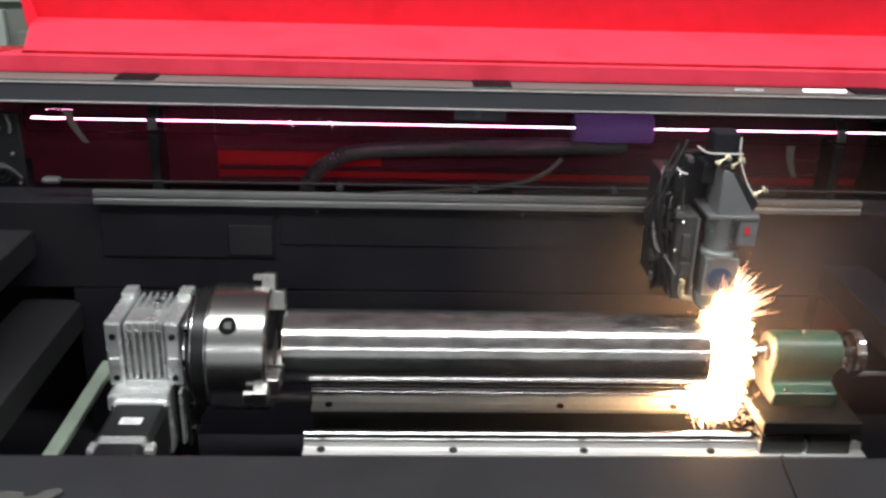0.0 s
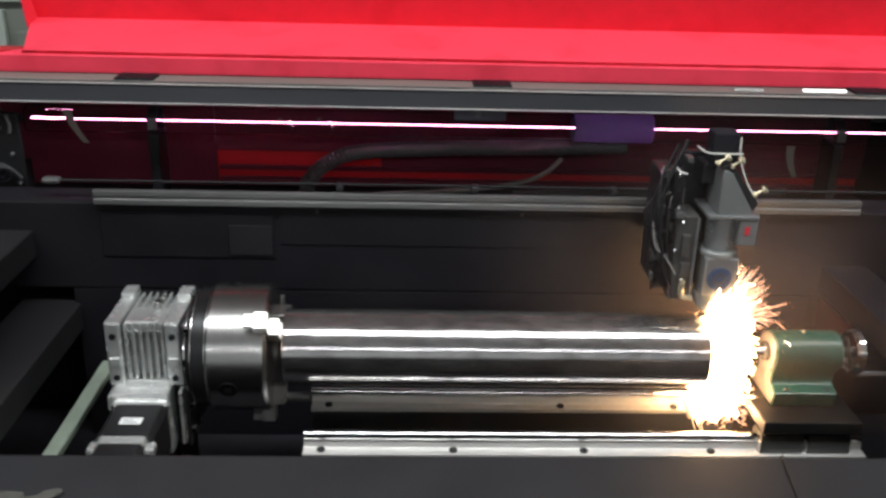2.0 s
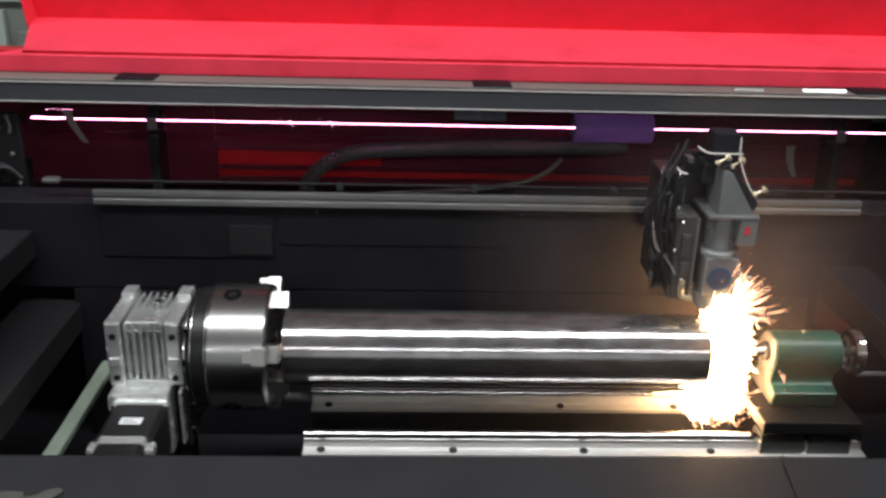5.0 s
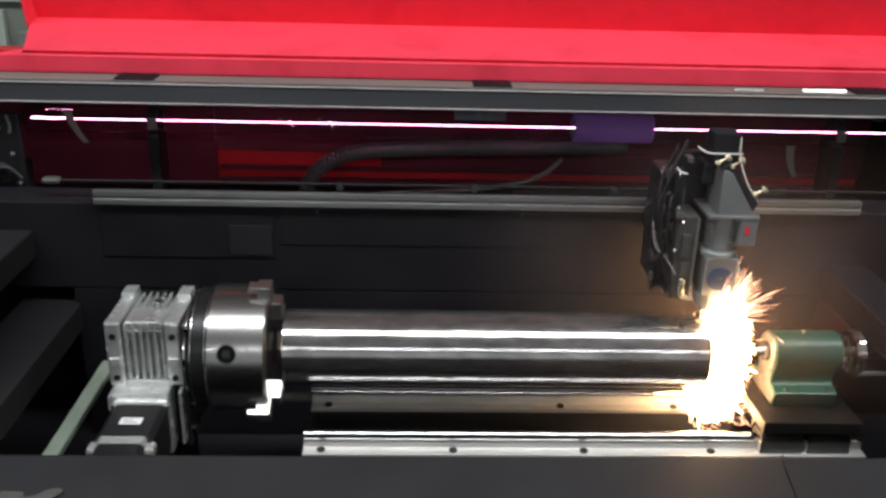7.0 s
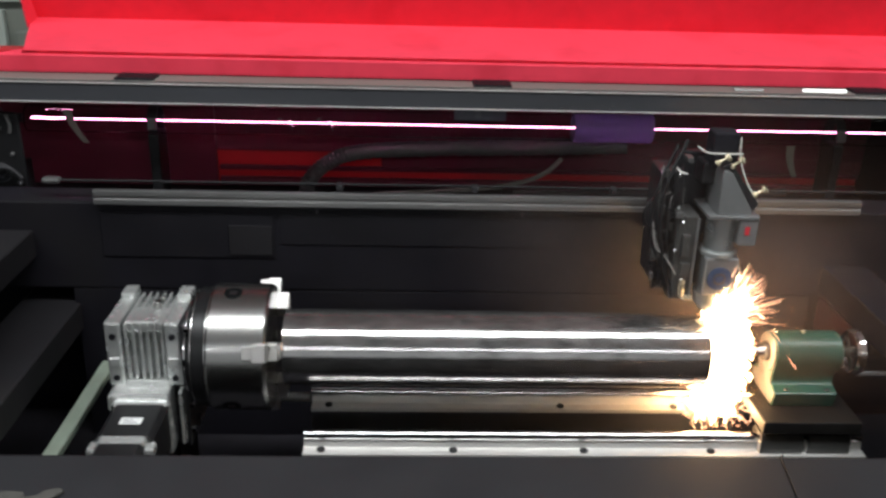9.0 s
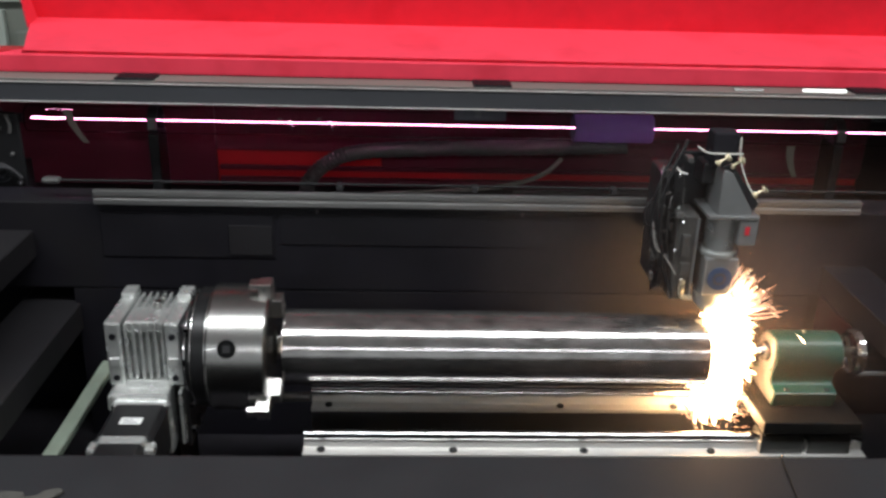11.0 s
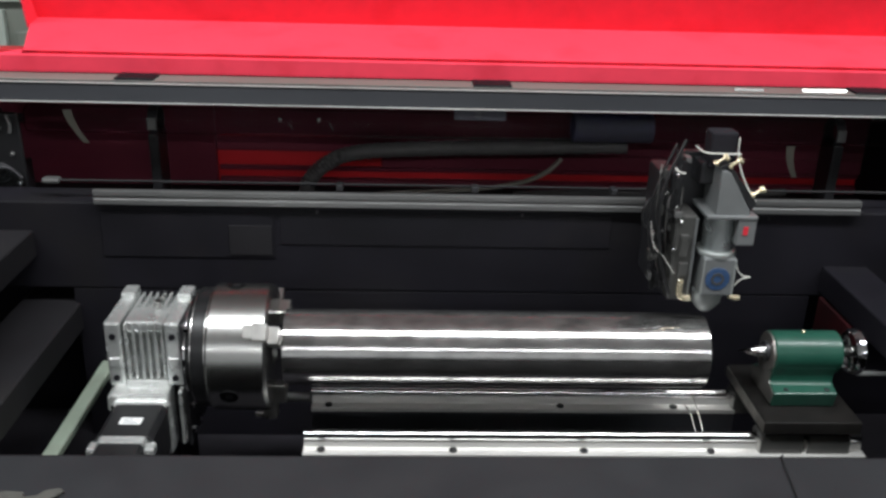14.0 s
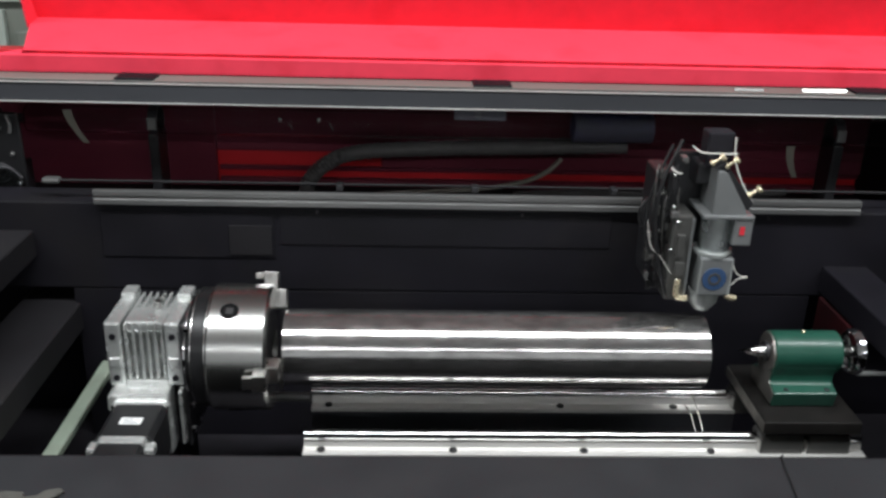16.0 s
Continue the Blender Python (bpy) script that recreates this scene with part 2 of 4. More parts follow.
def hall():
    for name, m, b in (("floor", CONCRETE, (-7, 7, -8, 6, FLOOR - 0.1, FLOOR)), ("ceiling", WALLM, (-7, 7, -8, 6, 2.7, 2.8)),
                       ("wall_north", WALLM, (-7, 7, 6, 6.1, FLOOR, 2.7)), ("wall_south", WALLM, (-7, 7, -8.1, -8, FLOOR, 2.7)),
                       ("wall_west", WALLM, (-7.1, -7, -8, 6, FLOOR, 2.7)), ("wall_east", WALLM, (7, 7.1, -8, 6, FLOOR, 2.7))):
        tagged(part(name, box(*b), m), "plain grey painted surface of the workshop hall", name.split("_")[0], kind="structure")
    # the enamelled cabinet that shows past the lid
    c = thing("steel_cabinet", (-1.35, 1.9, FLOOR), "pale green-grey enamelled steel cabinet standing behind the machine", "cabinet")
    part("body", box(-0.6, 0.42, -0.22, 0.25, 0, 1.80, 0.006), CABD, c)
    part("door", box(-0.58, 0.070, -0.25, -0.222, 0.08, 1.225, 0.004), CABINET, c, "pale enamelled door")
    part("upper_door", box(-0.58, 0.40, -0.25, -0.222, 1.250, 1.78, 0.004), CABINET, c, "pale enamelled door")
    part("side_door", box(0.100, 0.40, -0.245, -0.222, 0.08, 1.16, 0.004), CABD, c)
    part("handle", rod(0.95, 1.08, 0.006, (0.045, -0.262, 0), "z", 12), STEEL, c, "steel bar handle")


# ---- the laser machine's housing ----
def machine():
    m = thing("laser_cutting_machine", (0, 0, FLOOR), "black and red laser cutting machine housing with raised lid", "machine")
    o = -FLOOR

    def P(name, mt, x0, x1, y0, y1, z0, z1, bev=0.002, label=""):
        return part(name, box(x0, x1, y0, y1, z0 + o, z1 + o, bev), mt, m, label)
    P("front_panel", GREYP, -0.95, 1.05, -0.62, -0.585, FLOOR, -0.022)
    P("front_sill", GREYP, -0.95, 1.05, -0.62, -0.30, -0.020, -0.005, 0.004, "dark grey painted front sill")
    P("sill_edge", DARKP, -0.95, 1.05, -0.3050, -0.2996, -0.024, -0.0053, 0.0015, "worn rounded sill edge")
    P("sill_apron", BLACK, -0.95, 1.05, -0.316, -0.3015, -0.32, -0.021)
    P("side_panel", BLACK, -0.95, -0.90, -0.585, 0.66, FLOOR, 0.30)
    P("side_panel", BLACK, 1.00, 1.05, -0.585, 0.66, FLOOR, 0.30)
    P("bed_tray", DUSTY, -0.90, 1.00, -0.3014, 0.62, -0.34, -0.32)
    P("inner_wall", BLACK, -0.90, 1.00, 0.30, 0.312, -0.32, 0.10)
    P("rear_wall", RED_IN, -0.90, 1.00, 0.62, 0.66, FLOOR, 0.34, label="dusty red painted rear wall")
    P("compartment_floor", DARKP, -0.90, 1.00, 0.312, 0.62, 0.045, 0.055)
    # added panels: the shade on the rear wall is put in their colour
    P("shade_panel", MAROON, -0.90, -0.415, 0.608, 0.619, 0.056, 0.318, label="added dark red panel standing in for shade on the rear wall")
    P("shade_panel", MAROON, -0.413, 1.0, 0.606, 0.619, 0.137, 0.318, label="added dark red panel standing in for shade on the rear wall")
    P("shade_panel", MAROON, -0.06, 1.0, 0.6065, 0.619, 0.103, 0.1368, label="added dark red panel standing in for shade on the rear wall")
    P("compartment_roof", BLACK, -0.90, 1.00, 0.40, 0.62, 0.318, 0.326)
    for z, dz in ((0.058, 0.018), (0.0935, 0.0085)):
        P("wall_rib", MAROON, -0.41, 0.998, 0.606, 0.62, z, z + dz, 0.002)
    # the long folded beam that carries the lid
    bm = prism([(0.330, 0.302), (0.330, 0.336), (0.400, 0.336), (0.400, 0.328), (0.338, 0.328), (0.338, 0.310), (0.352, 0.310), (0.352, 0.302)], "x", -0.92, 1.02, 0.0012)
    bmesh.ops.translate(bm, vec=(0, 0, o), verts=bm.verts[:])
    part("hinge_beam", bm, BEAMP, m, "grey painted folded steel beam")
    P("beam_trim", ALUR, -0.92, 1.02, 0.3272, 0.3298, 0.3348, 0.3373, 0.0009, "thin bright metal edge")
    P("beam_trim", ALUR, -0.74, 1.02, 0.3266, 0.3298, 0.3000, 0.3024, 0.0009, "thin bright metal edge")
    P("beam_cap", CAPM, -0.92, 1.02, 0.342, 0.396, 0.3365, 0.3385, 0.0005, "bare metal cover strip")
    for x in (-0.495, 0.150, 0.858):
        P("hinge", BLACK, x - 0.035, x + 0.035, 0.344, 0.393, 0.337, 0.343, 0.002, "black lid hinge")
    # tilted strips added to catch the lamps as two glare spots
    for x0, x1, hh in ((0.600, 0.655, 0.0035), (0.728, 0.812, 0.0048)):
        bm = prism([(0.3622 - hh * 0.7, 0.3387), (0.3622, 0.3387 + hh), (0.367, 0.3387 + hh), (0.367, 0.3387)], "x", x0, x1, 0.0004)
        bmesh.ops.translate(bm, vec=(0, 0, o), verts=bm.verts[:])
        part("glare_strip", bm, RAILG if x0 < 0.7 else ALUR, m, "added tilted metal strip that shows a lamp as a glare spot")
    # side beams that run front to back
    P("side_beam", DARKP, -0.70, -0.590, -0.29, 0.29, -0.092, -0.040, 0.003)
    P("side_beam", DARKP, -0.80, -0.655, -0.29, 0.30, 0.05, 0.10, 0.003)
    P("side_beam", BLACK, 0.757, 0.84, -0.29, 0.29, 0.00, 0.05, 0.003)
    P("side_plate", SIDERED, 0.750, 0.7565, 0.040, 0.190, -0.075, -0.001, 0.001, "red painted side plate")
    P("base_strip", STRIPG, -0.560, -0.535, -0.29, 0.20, -0.165, -0.150, 0.003, "pale green painted base strip")


def slab(a, b, c, d, thick, bev=0.0008):
    """A sheet through four corners, as thick as given."""
    bm = bmesh.new()
    a, b, c, d = (Vector(p) for p in (a, b, c, d))
    n = (b - a).cross(d - a).normalized() * thick
    top, low = [bm.verts.new(p) for p in (a, b, c, d)], [bm.verts.new(p - n) for p in (a, b, c, d)]
    bm.faces.new(top), bm.faces.new(low[::-1])
    for i in range(4):
        j = (i + 1) % 4
        bm.faces.new((top[i], low[i], low[j], top[j]))
    bmesh.ops.recalc_face_normals(bm, faces=bm.faces[:])
    bmesh.ops.bevel(bm, geom=bm.edges[:], offset=bev, segments=2, affect="EDGES", profile=0.5)
    return bm


def lid():
    l = thing("machine_lid", (0, 0.40, 0.345), "raised red painted sheet metal machine lid", "lid")
    part("lip", prism([(0.0045, -0.007), (0.000, 0.024), (0.002, 0.0265), (0.009, 0.0265), (0.009, -0.007)], "x", -0.90, 1.05, 0.0012), RED, l)
    part("groove", box(-0.70, 1.05, 0.0092, 0.0165, 0.010, 0.0215, 0.0005), RED, l)
    part("bead", prism([(0.0170, 0.021), (0.0110, 0.0312), (0.0118, 0.0326), (0.0200, 0.0336), (0.0205, 0.021)], "x", -0.712, 1.05, 0.0005), RED, l)
    part("sloped_panel", slab((-0.712, 0.0190, 0.0330), (1.05, 0.0190, 0.0330), (1.05, 0.200, 0.064), (-0.763, 0.200, 0.064), 0.004), RED, l)
    part("upper_panel", slab((-0.752, 0.200, 0.060), (1.05, 0.200, 0.060), (1.05, 0.134, 0.18), (-0.752, 0.134, 0.18), 0.004), RED, l)
    part("end_flange", slab((-0.750, 0.150, 0.050), (-0.750, 0.204, 0.062), (-0.750, 0.145, 0.18), (-0.750, 0.118, 0.18), 0.004), RED, l)
    part("top_panel", slab((-0.770, 0.128, 0.184), (1.05, 0.128, 0.184), (1.05, 0.42, 0.24), (-0.770, 0.42, 0.24), 0.004), RED, l)
    part("corner_gusset", slab((-0.757, 0.004, 0.0265), (-0.712, 0.004, 0.0265), (-0.712, 0.024, 0.030), (-0.72, 0.03, 0.030), 0.003), RED, l)


hall()
machine()
lid()


# ---- the rotary drive ----
AX = -0.010          # height of the turning axis


def bolt(parent, at, axis, r=0.004, h=0.004, m=STEELD):
    bm = rod(0, h, r, at, axis, 6, 0.0006)
    return part("bolt", bm, m, parent)


def gearbox():
    g = thing("worm_gearbox", (-0.396, 0, -0.30), "silver cast aluminium worm gearbox with cooling fins", "gearbox")

    def P(name, b, mt=ALU, bev=0.003, label=""):
        x0, x1, y0, y1, z0, z1 = b
        return part(name, box(x0 + 0.396, x1 + 0.396, y0, y1, z0 + 0.30, z1 + 0.30, bev), mt, g, label)
    P("housing", (-0.436, -0.356, -0.037, 0.042, -0.048, 0.046), bev=0.006)
    for x in (-0.452, -0.364):
        fl = P("flange", (x, x + 0.024, -0.066, 0.058, -0.045, 0.063), bev=0.004)
        for z in (0.040, -0.030):
            # flat black discs stand in for the dark of the bolt holes
            bolt(fl, (x + 0.012 + 0.396, -0.0655, z + 0.30), "y", 0.0055, -0.0016, BLACK)
        P("lug", (x + 0.001, x + 0.023, 0.022, 0.056, 0.060, 0.070), bev=0.0025)
        P("cast_pad", (x + 0.004, x + 0.020, -0.0675, -0.060, -0.012, 0.004), bev=0.0015)
    for i in range(6):
        x = -0.424 + i * 0.0108
        P("fin", (x, x + 0.0048, -0.063, 0.052, -0.034, 0.060), bev=0.0018)
    P("top_pad", (-0.424, -0.368, -0.058, -0.006, 0.044, 0.0612), bev=0.003)
    P("base_lip", (-0.428, -0.364, -0.064, -0.040, -0.046, -0.036), bev=0.002)
    part("oil_plug", rod(0.36, 0.374, 0.0065, (0.012, -0.012, 0), "z", 6), STEEL, g, "hexagonal steel oil plug")
    part("oil_plug", rod(0.36, 0.369, 0.0045, (0.012, 0.018, 0), "z", 6), STEEL, g, "hexagonal steel oil plug")
    P("motor_flange", (-0.446, -0.358, -0.094, -0.050, -0.150, -0.044), bev=0.004)
    P("bearing_rim", (-0.440, -0.372, -0.056, 0.02, -0.07, -0.044), bev=0.004)
    # output disc with its ring of bolts
    ring = part("output_disc", rod(0.0620, 0.0700, 0.080, (0, 0, AX + 0.30), "x", 48), BACKP, g, "blackened steel output disc")
    # bright ring added for the curved highlights by the chuck
    part("rim", lathe([(0.0605, 0.0795), (0.0605, 0.0815), (0.0635, 0.0815), (0.0635, 0.0795), (0.0605, 0.0795)], (0, 0, AX + 0.30), "x", 48), SHAFT, ring, "added bright ring in place of curved highlights", True)
    for k in range(8):
        a = k * math.pi / 4 + 0.2
        part("bolt", rod(0.0700, 0.0735, 0.0045, (0, 0.072 * math.cos(a), AX + 0.30 + 0.068 * math.sin(a)), "x", 6), STEEL, ring)
    pl = P("side_plate", (-0.3405, -0.3345, -0.070, 0.062, -0.150, 0.062), STEELD, 0.002, "dark steel side plate")
    for y, z in ((-0.060, 0.050), (-0.060, 0.010), (-0.060, -0.030), (-0.060, -0.080), (-0.060, -0.125), (-0.025, -0.125)):
        part("bolt", rod(0.0614, 0.068, 0.0062, (0, y, z + 0.30), "x", 6), SHAFT, pl)
    P("lower_plate", (-0.3465, -0.3412, -0.080, -0.060, -0.140, -0.046), ALU, 0.0015)
    P("corner_lug", (-0.4505, -0.4465, -0.09, -0.06, -0.075, -0.050), ALU, 0.0015)
    P("foot", (-0.45, -0.33, -0.08, 0.08, -0.32, -0.30), BLACK, 0.002)
    P("pedestal", (-0.44, -0.36, -0.05, 0.06, -0.30, -0.05), BLACK, 0.002)


def stepper():
    s = thing("stepper_motor", (-0.397, -0.094, -0.093), "black stepper motor with silver end caps and white label", "motor")
    def octagon(w, h, c):
        return [(-w, -h + c), (-w, h - c), (-w + c, h), (w - c, h), (w, h - c), (w, -h + c), (w - c, -h), (-w + c, -h)]
    part("body", prism(octagon(0.041, 0.041, 0.008), "y", -0.096, -0.012, 0.0015), CASING, s)
    fr = part("end_cap", prism(octagon(0.0425, 0.0425, 0.004), "y", -0.012, 0.0, 0.0015), ALU, s, "silver cast end cap")
    cap = part("end_cap", prism(octagon(0.034, 0.0425, 0.004), "y", -0.113, -0.096, 0.0015), ALU, s, "silver cast end cap")
    for x in (-1, 1):
        part("corner_lug", box(x * 0.039 - 0.0075, x * 0.039 + 0.0075, -0.118, -0.096, 0.018, 0.0335, 0.003), ALU, cap)
        part("screw", rod(-0.121, -0.118, 0.0035, (x * 0.039, 0, 0.026), "y", 12), STEEL, cap)
        part("screw", rod(-0.0155, -0.012, 0.0042, (x * 0.0385, 0, 0.036), "y", 12), STEEL, fr)
    part("cap_cover", prism(octagon(0.0335, 0.041, 0.006), "y", -0.150, -0.113, 0.0015), CASING, s)
    lab = part("label", box(-0.0155, 0.0155, -0.066, -0.049, 0.0410, 0.0418), PAPER, s, "small white paper label")
    for k in range(3):
        part("print_bar", box(-0.011, 0.010 - 0.004 * k, -0.0630 + k * 0.0045, -0.0618 + k * 0.0045, 0.0418, 0.0421), BARS, lab)


def chuck():
    c = thing("lathe_chuck", (-0.274, 0, AX), "polished steel three-jaw lathe chuck turning slowly", "chuck")
    part("back_plate", lathe([(-0.052, 0), (-0.052, 0.066), (-0.050, 0.066), (-0.050, 0.090), (-0.047, 0.094), (-0.0260, 0.094), (-0.0260, 0)], n=64), BACKP, c, "blackened steel back plate", True)
    # thin bright rings added as the back plate's glints
    for x, r in ((-0.0485, 0.0945), (-0.0275, 0.0948)):
        part("rim", lathe([(x - 0.0008, r - 0.002), (x - 0.0008, r), (x + 0.0008, r), (x + 0.0008, r - 0.002), (x - 0.0008, r - 0.002)], n=64), STEEL, c, "added bright ring that stands in for glints", True)
    bm = lathe([(-0.0255, 0), (-0.0255, 0.0975), (-0.0230, 0.100), (0.060, 0.100), (0.064, 0.096), (0.064, 0.030), (0.005, 0.030), (0.005, 0)], n=96)
    part("body", bm, STEEL, c, "", True)
    for k in range(3):
        a = math.radians(120 * k)
        e = Matrix.Rotation(-a, 4, "X")
        # key socket, at elevation a over the horizontal towards the front
        # raised black disc: the dark of the hole is put in its colour
        bm = lathe([(0.096, 0.0140), (0.1003, 0.0140), (0.1010, 0.0132), (0.1010, 0.0118), (0.1004, 0.0112), (0.1004, 0)], n=28)
        bmesh.ops.transform(bm, matrix=e @ Matrix.Rotation(radians(90), 4, "Z") @ Matrix.Rotation(radians(180), 4, "Z") @ Matrix.Translation((0, 0, 0)), verts=bm.verts[:])
        sock = part("key_socket", bm, HOLE, c, "flat black disc standing for the dark key socket", True)
        sock.location = (0.007, 0, 0)
        bm = box(-0.0055, 0.0055, -0.1006, -0.0945, -0.0055, 0.0055, 0.0003)
        bmesh.ops.transform(bm, matrix=e, verts=bm.verts[:])
        sq = part("square_hole", bm, CASING, sock)
        # stepped jaw, half way between two sockets
        j = Matrix.Rotation(-a - math.radians(60), 4, "X")
        bm = prism([(0.046, -0.118), (0.067, -0.118), (0.067, -0.091), (0.0815, -0.091), (0.0815, -0.061), (0.046, -0.061)], "z", -0.0135, 0.0135, 0.0012)
        bm2 = box(0.032, 0.048, -0.1165, -0.1075, -0.010, 0.010, 0.001, bm)
        bmesh.ops.transform(bm2, matrix=j, verts=bm2.verts[:])
        jaw = part("jaw", bm2, JAW, c, "stepped ground steel jaw")
        for q in (0, 1):
            bm = box(0.0813, 0.0832, -0.0745 + q * 0.006, -0.0715 + q * 0.006, -0.012, 0.012, 0.0004)
            bmesh.ops.transform(bm, matrix=j, verts=bm.verts[:])
            part("tooth", bm, JAW, jaw)
    return c


def pipe():
    x0, x1, r = -0.1915, 0.474, 0.0605
    bm = lathe([(x0, r - 0.004), (x0, r - 0.0006), (x0 + 0.0006, r), (x1 - 0.0006, r), (x1, r - 0.0006), (x1, r - 0.004), (x0, r - 0.004)], n=128)
    bmesh.ops.remove_doubles(bm, verts=bm.verts[:], dist=1e-6)
    ob = part("steel_pipe", bm, TUBE, None, "", True)
    ob.location = (0, 0, AX)
    return tagged(ob, "bright worn steel pipe clamped in the chuck jaws", "pipe")


gearbox()
stepper()
CHUCK = chuck()
PIPE = pipe()


# ---- rails and tailstock ----
def rail(y, x0, x1, xs, front):
    r = thing("linear_rail", (0, y, -0.32), "round chromed guide rail on a bare aluminium support", "rail", "guide rails under the pipe")
    part("shaft", rod(x0, x1, 0.008, (0, 0, 0.188), "x", 32), SHAFT, r, "chromed round shaft", True)
    part("support", prism([(-front, 0.163), (-front, 0.170), (-0.008, 0.1705), (-0.0045, 0.183), (0.0045, 0.183), (0.008, 0.1705), (0.017, 0.170), (0.017, 0.163)], "x", x0, x1, 0.0004), ALUR, r)
    part("base_bar", box(x0, x1, 0.002 - front, 0.015, 0.0, 0.1628, 0.001), BEAMP, r, "grey painted steel base bar")
    for x in xs:
        part("bolt", rod(0.0, 0.0034, 0.0066, (x, -0.0165, 0.170), "z", 12), CASING, r)


rail(-0.064, -0.161, 0.735, (-0.133, 0.075, 0.283, 0.487), 0.028)
tagged(part("stub_shaft", rod(-0.30, -0.163, 0.009, (0, 0.064, -0.142), "x", 24), RAILG, None, "", True), "short grey steel shaft behind the chuck", "shaft")
rail(0.067, -0.161, 0.568, (-0.132, 0.265, 0.462), 0.025)


def tailstock():
    t = thing("tailstock", (0.645, 0, -0.087), "green enamelled tailstock with a steel centre point", "tailstock")
    h = AX + 0.087
    part("barrel", lathe([(-0.058, 0.012), (-0.058, 0.031), (-0.055, 0.034), (0.050, 0.034), (0.053, 0.031), (0.053, 0)], (0, 0, h), "x", 56), GREEN, t, "", True)
    part("column", prism([(-0.0322, h - 0.012), (0.0322, h - 0.012), (0.0265, 0.046), (0.0265, 0.036), (0.031, 0.032), (0.050, 0.0265), (0.0445, 0.0), (-0.0445, 0.0), (-0.050, 0.0265), (-0.031, 0.032), (-0.0265, 0.036), (-0.0265, 0.046)], "x", -0.0575, 0.045, 0.0025), GREEN, t)
    # metal face and ring added so the end shows the sparks' yellow light
    part("spark_face", prism([(-0.029, h - 0.026), (0.029, h - 0.026), (0.0245, 0.044), (0.0245, 0.036), (0.030, 0.030), (0.047, 0.024), (0.042, 0.003), (-0.042, 0.003), (-0.047, 0.024), (-0.030, 0.030), (-0.0245, 0.036), (-0.0245, 0.044)], "x", -0.0588, -0.0577, 0.0003), EDGE, t, "added metal face that catches the spark light")
    part("end_ring", lathe([(-0.0605, 0.0165), (-0.0605, 0.0310), (-0.0582, 0.0325), (-0.0582, 0.0165), (-0.0605, 0.0165)], (0, 0, h), "x", 48), EDGE, t, "added metal ring that catches the spark light", True)
    part("oil_cup", rod(h + 0.033, h + 0.0375, 0.003, (-0.006, 0, 0), "z", 12), BRASS, t, "tiny brass oil cup")
    part("centre_point", lathe([(-0.109, 0), (-0.074, 0.0095), (-0.060, 0.0105), (-0.060, 0)], (0, 0, h), "x", 32), SHAFT, t, "polished steel cone", True)
    part("collar", lathe([(-0.066, 0.0), (-0.066, 0.0155), (-0.061, 0.0165), (-0.061, 0)], (0, 0, h), "x", 32), STEELD, t, "", True)
    w = part("handwheel", lathe([(0.078, 0.0375), (0.074, 0.0335), (0.078, 0.0305), (0.086, 0.0305), (0.090, 0.0345), (0.086, 0.0385), (0.078, 0.0375)], (0, 0, h), "x", 48), SHAFT, t, "chromed handwheel", True)
    part("hub", rod(0.058, 0.094, 0.010, (0, 0, h), "x", 24), STEEL, w)
    for k in range(3):
        a = k * 2.094 + 0.4
        c, s = math.cos(a), math.sin(a)
        part("spoke", sweep([(0.080, 0.008 * c, h + 0.008 * s), (0.082, 0.02 * c, h + 0.02 * s), (0.082, 0.033 * c, h + 0.033 * s)], 0.004, 8, None, 0, 3), STEEL, w, "", True)
    part("crank_grip", rod(0.088, 0.17, 0.0045, (0, -0.012, h - 0.034), "x", 16), ALU, w, "polished crank grip", True)
    for x in (-0.036, 0.030):
        part("bolt", rod(0.027, 0.0305, 0.0045, (x, -0.041, 0), "z", 6), STEELD, t)
    c = thing("tailstock_carriage", (0.645, 0, -0.145), "dark steel carriage plate with bearing blocks on the rails", "carriage")
    part("plate", box(-0.083, 0.072, -0.092, 0.092, 0.036, 0.0575, 0.002), PLATE, c, "dark steel plate")
    # metal strip added so the plate's left side shows the spark light
    part("plate_edge", box(-0.0845, -0.0832, -0.090, 0.090, 0.038, 0.0555, 0.0004), EDGE, c, "added metal edge strip that catches the spark light")
    part("riser", box(-0.078, 0.088, -0.060, 0.060, 0.026, 0.036, 0.001), BLACK, c)
    for y in (-0.064, 0.064):
        for x in (-0.046, 0.030):
            b = part("bearing_block", prism([(y - 0.021, -0.012), (y - 0.021, 0.018), (y - 0.016, 0.026), (y + 0.016, 0.026), (y + 0.021, 0.018), (y + 0.021, -0.012), (y + 0.0095, -0.012), (y + 0.0095, 0.02), (y - 0.0095, 0.02), (y - 0.0095, -0.012)], "x", x - 0.034, x + 0.034, 0.001), HEADM, c, "dark linear bearing block")
            part("end_seal", box(x - 0.0365, x - 0.0345, y - 0.02, y - 0.010, -0.010, 0.016, 0.0005), ALUR, b)


tailstock()


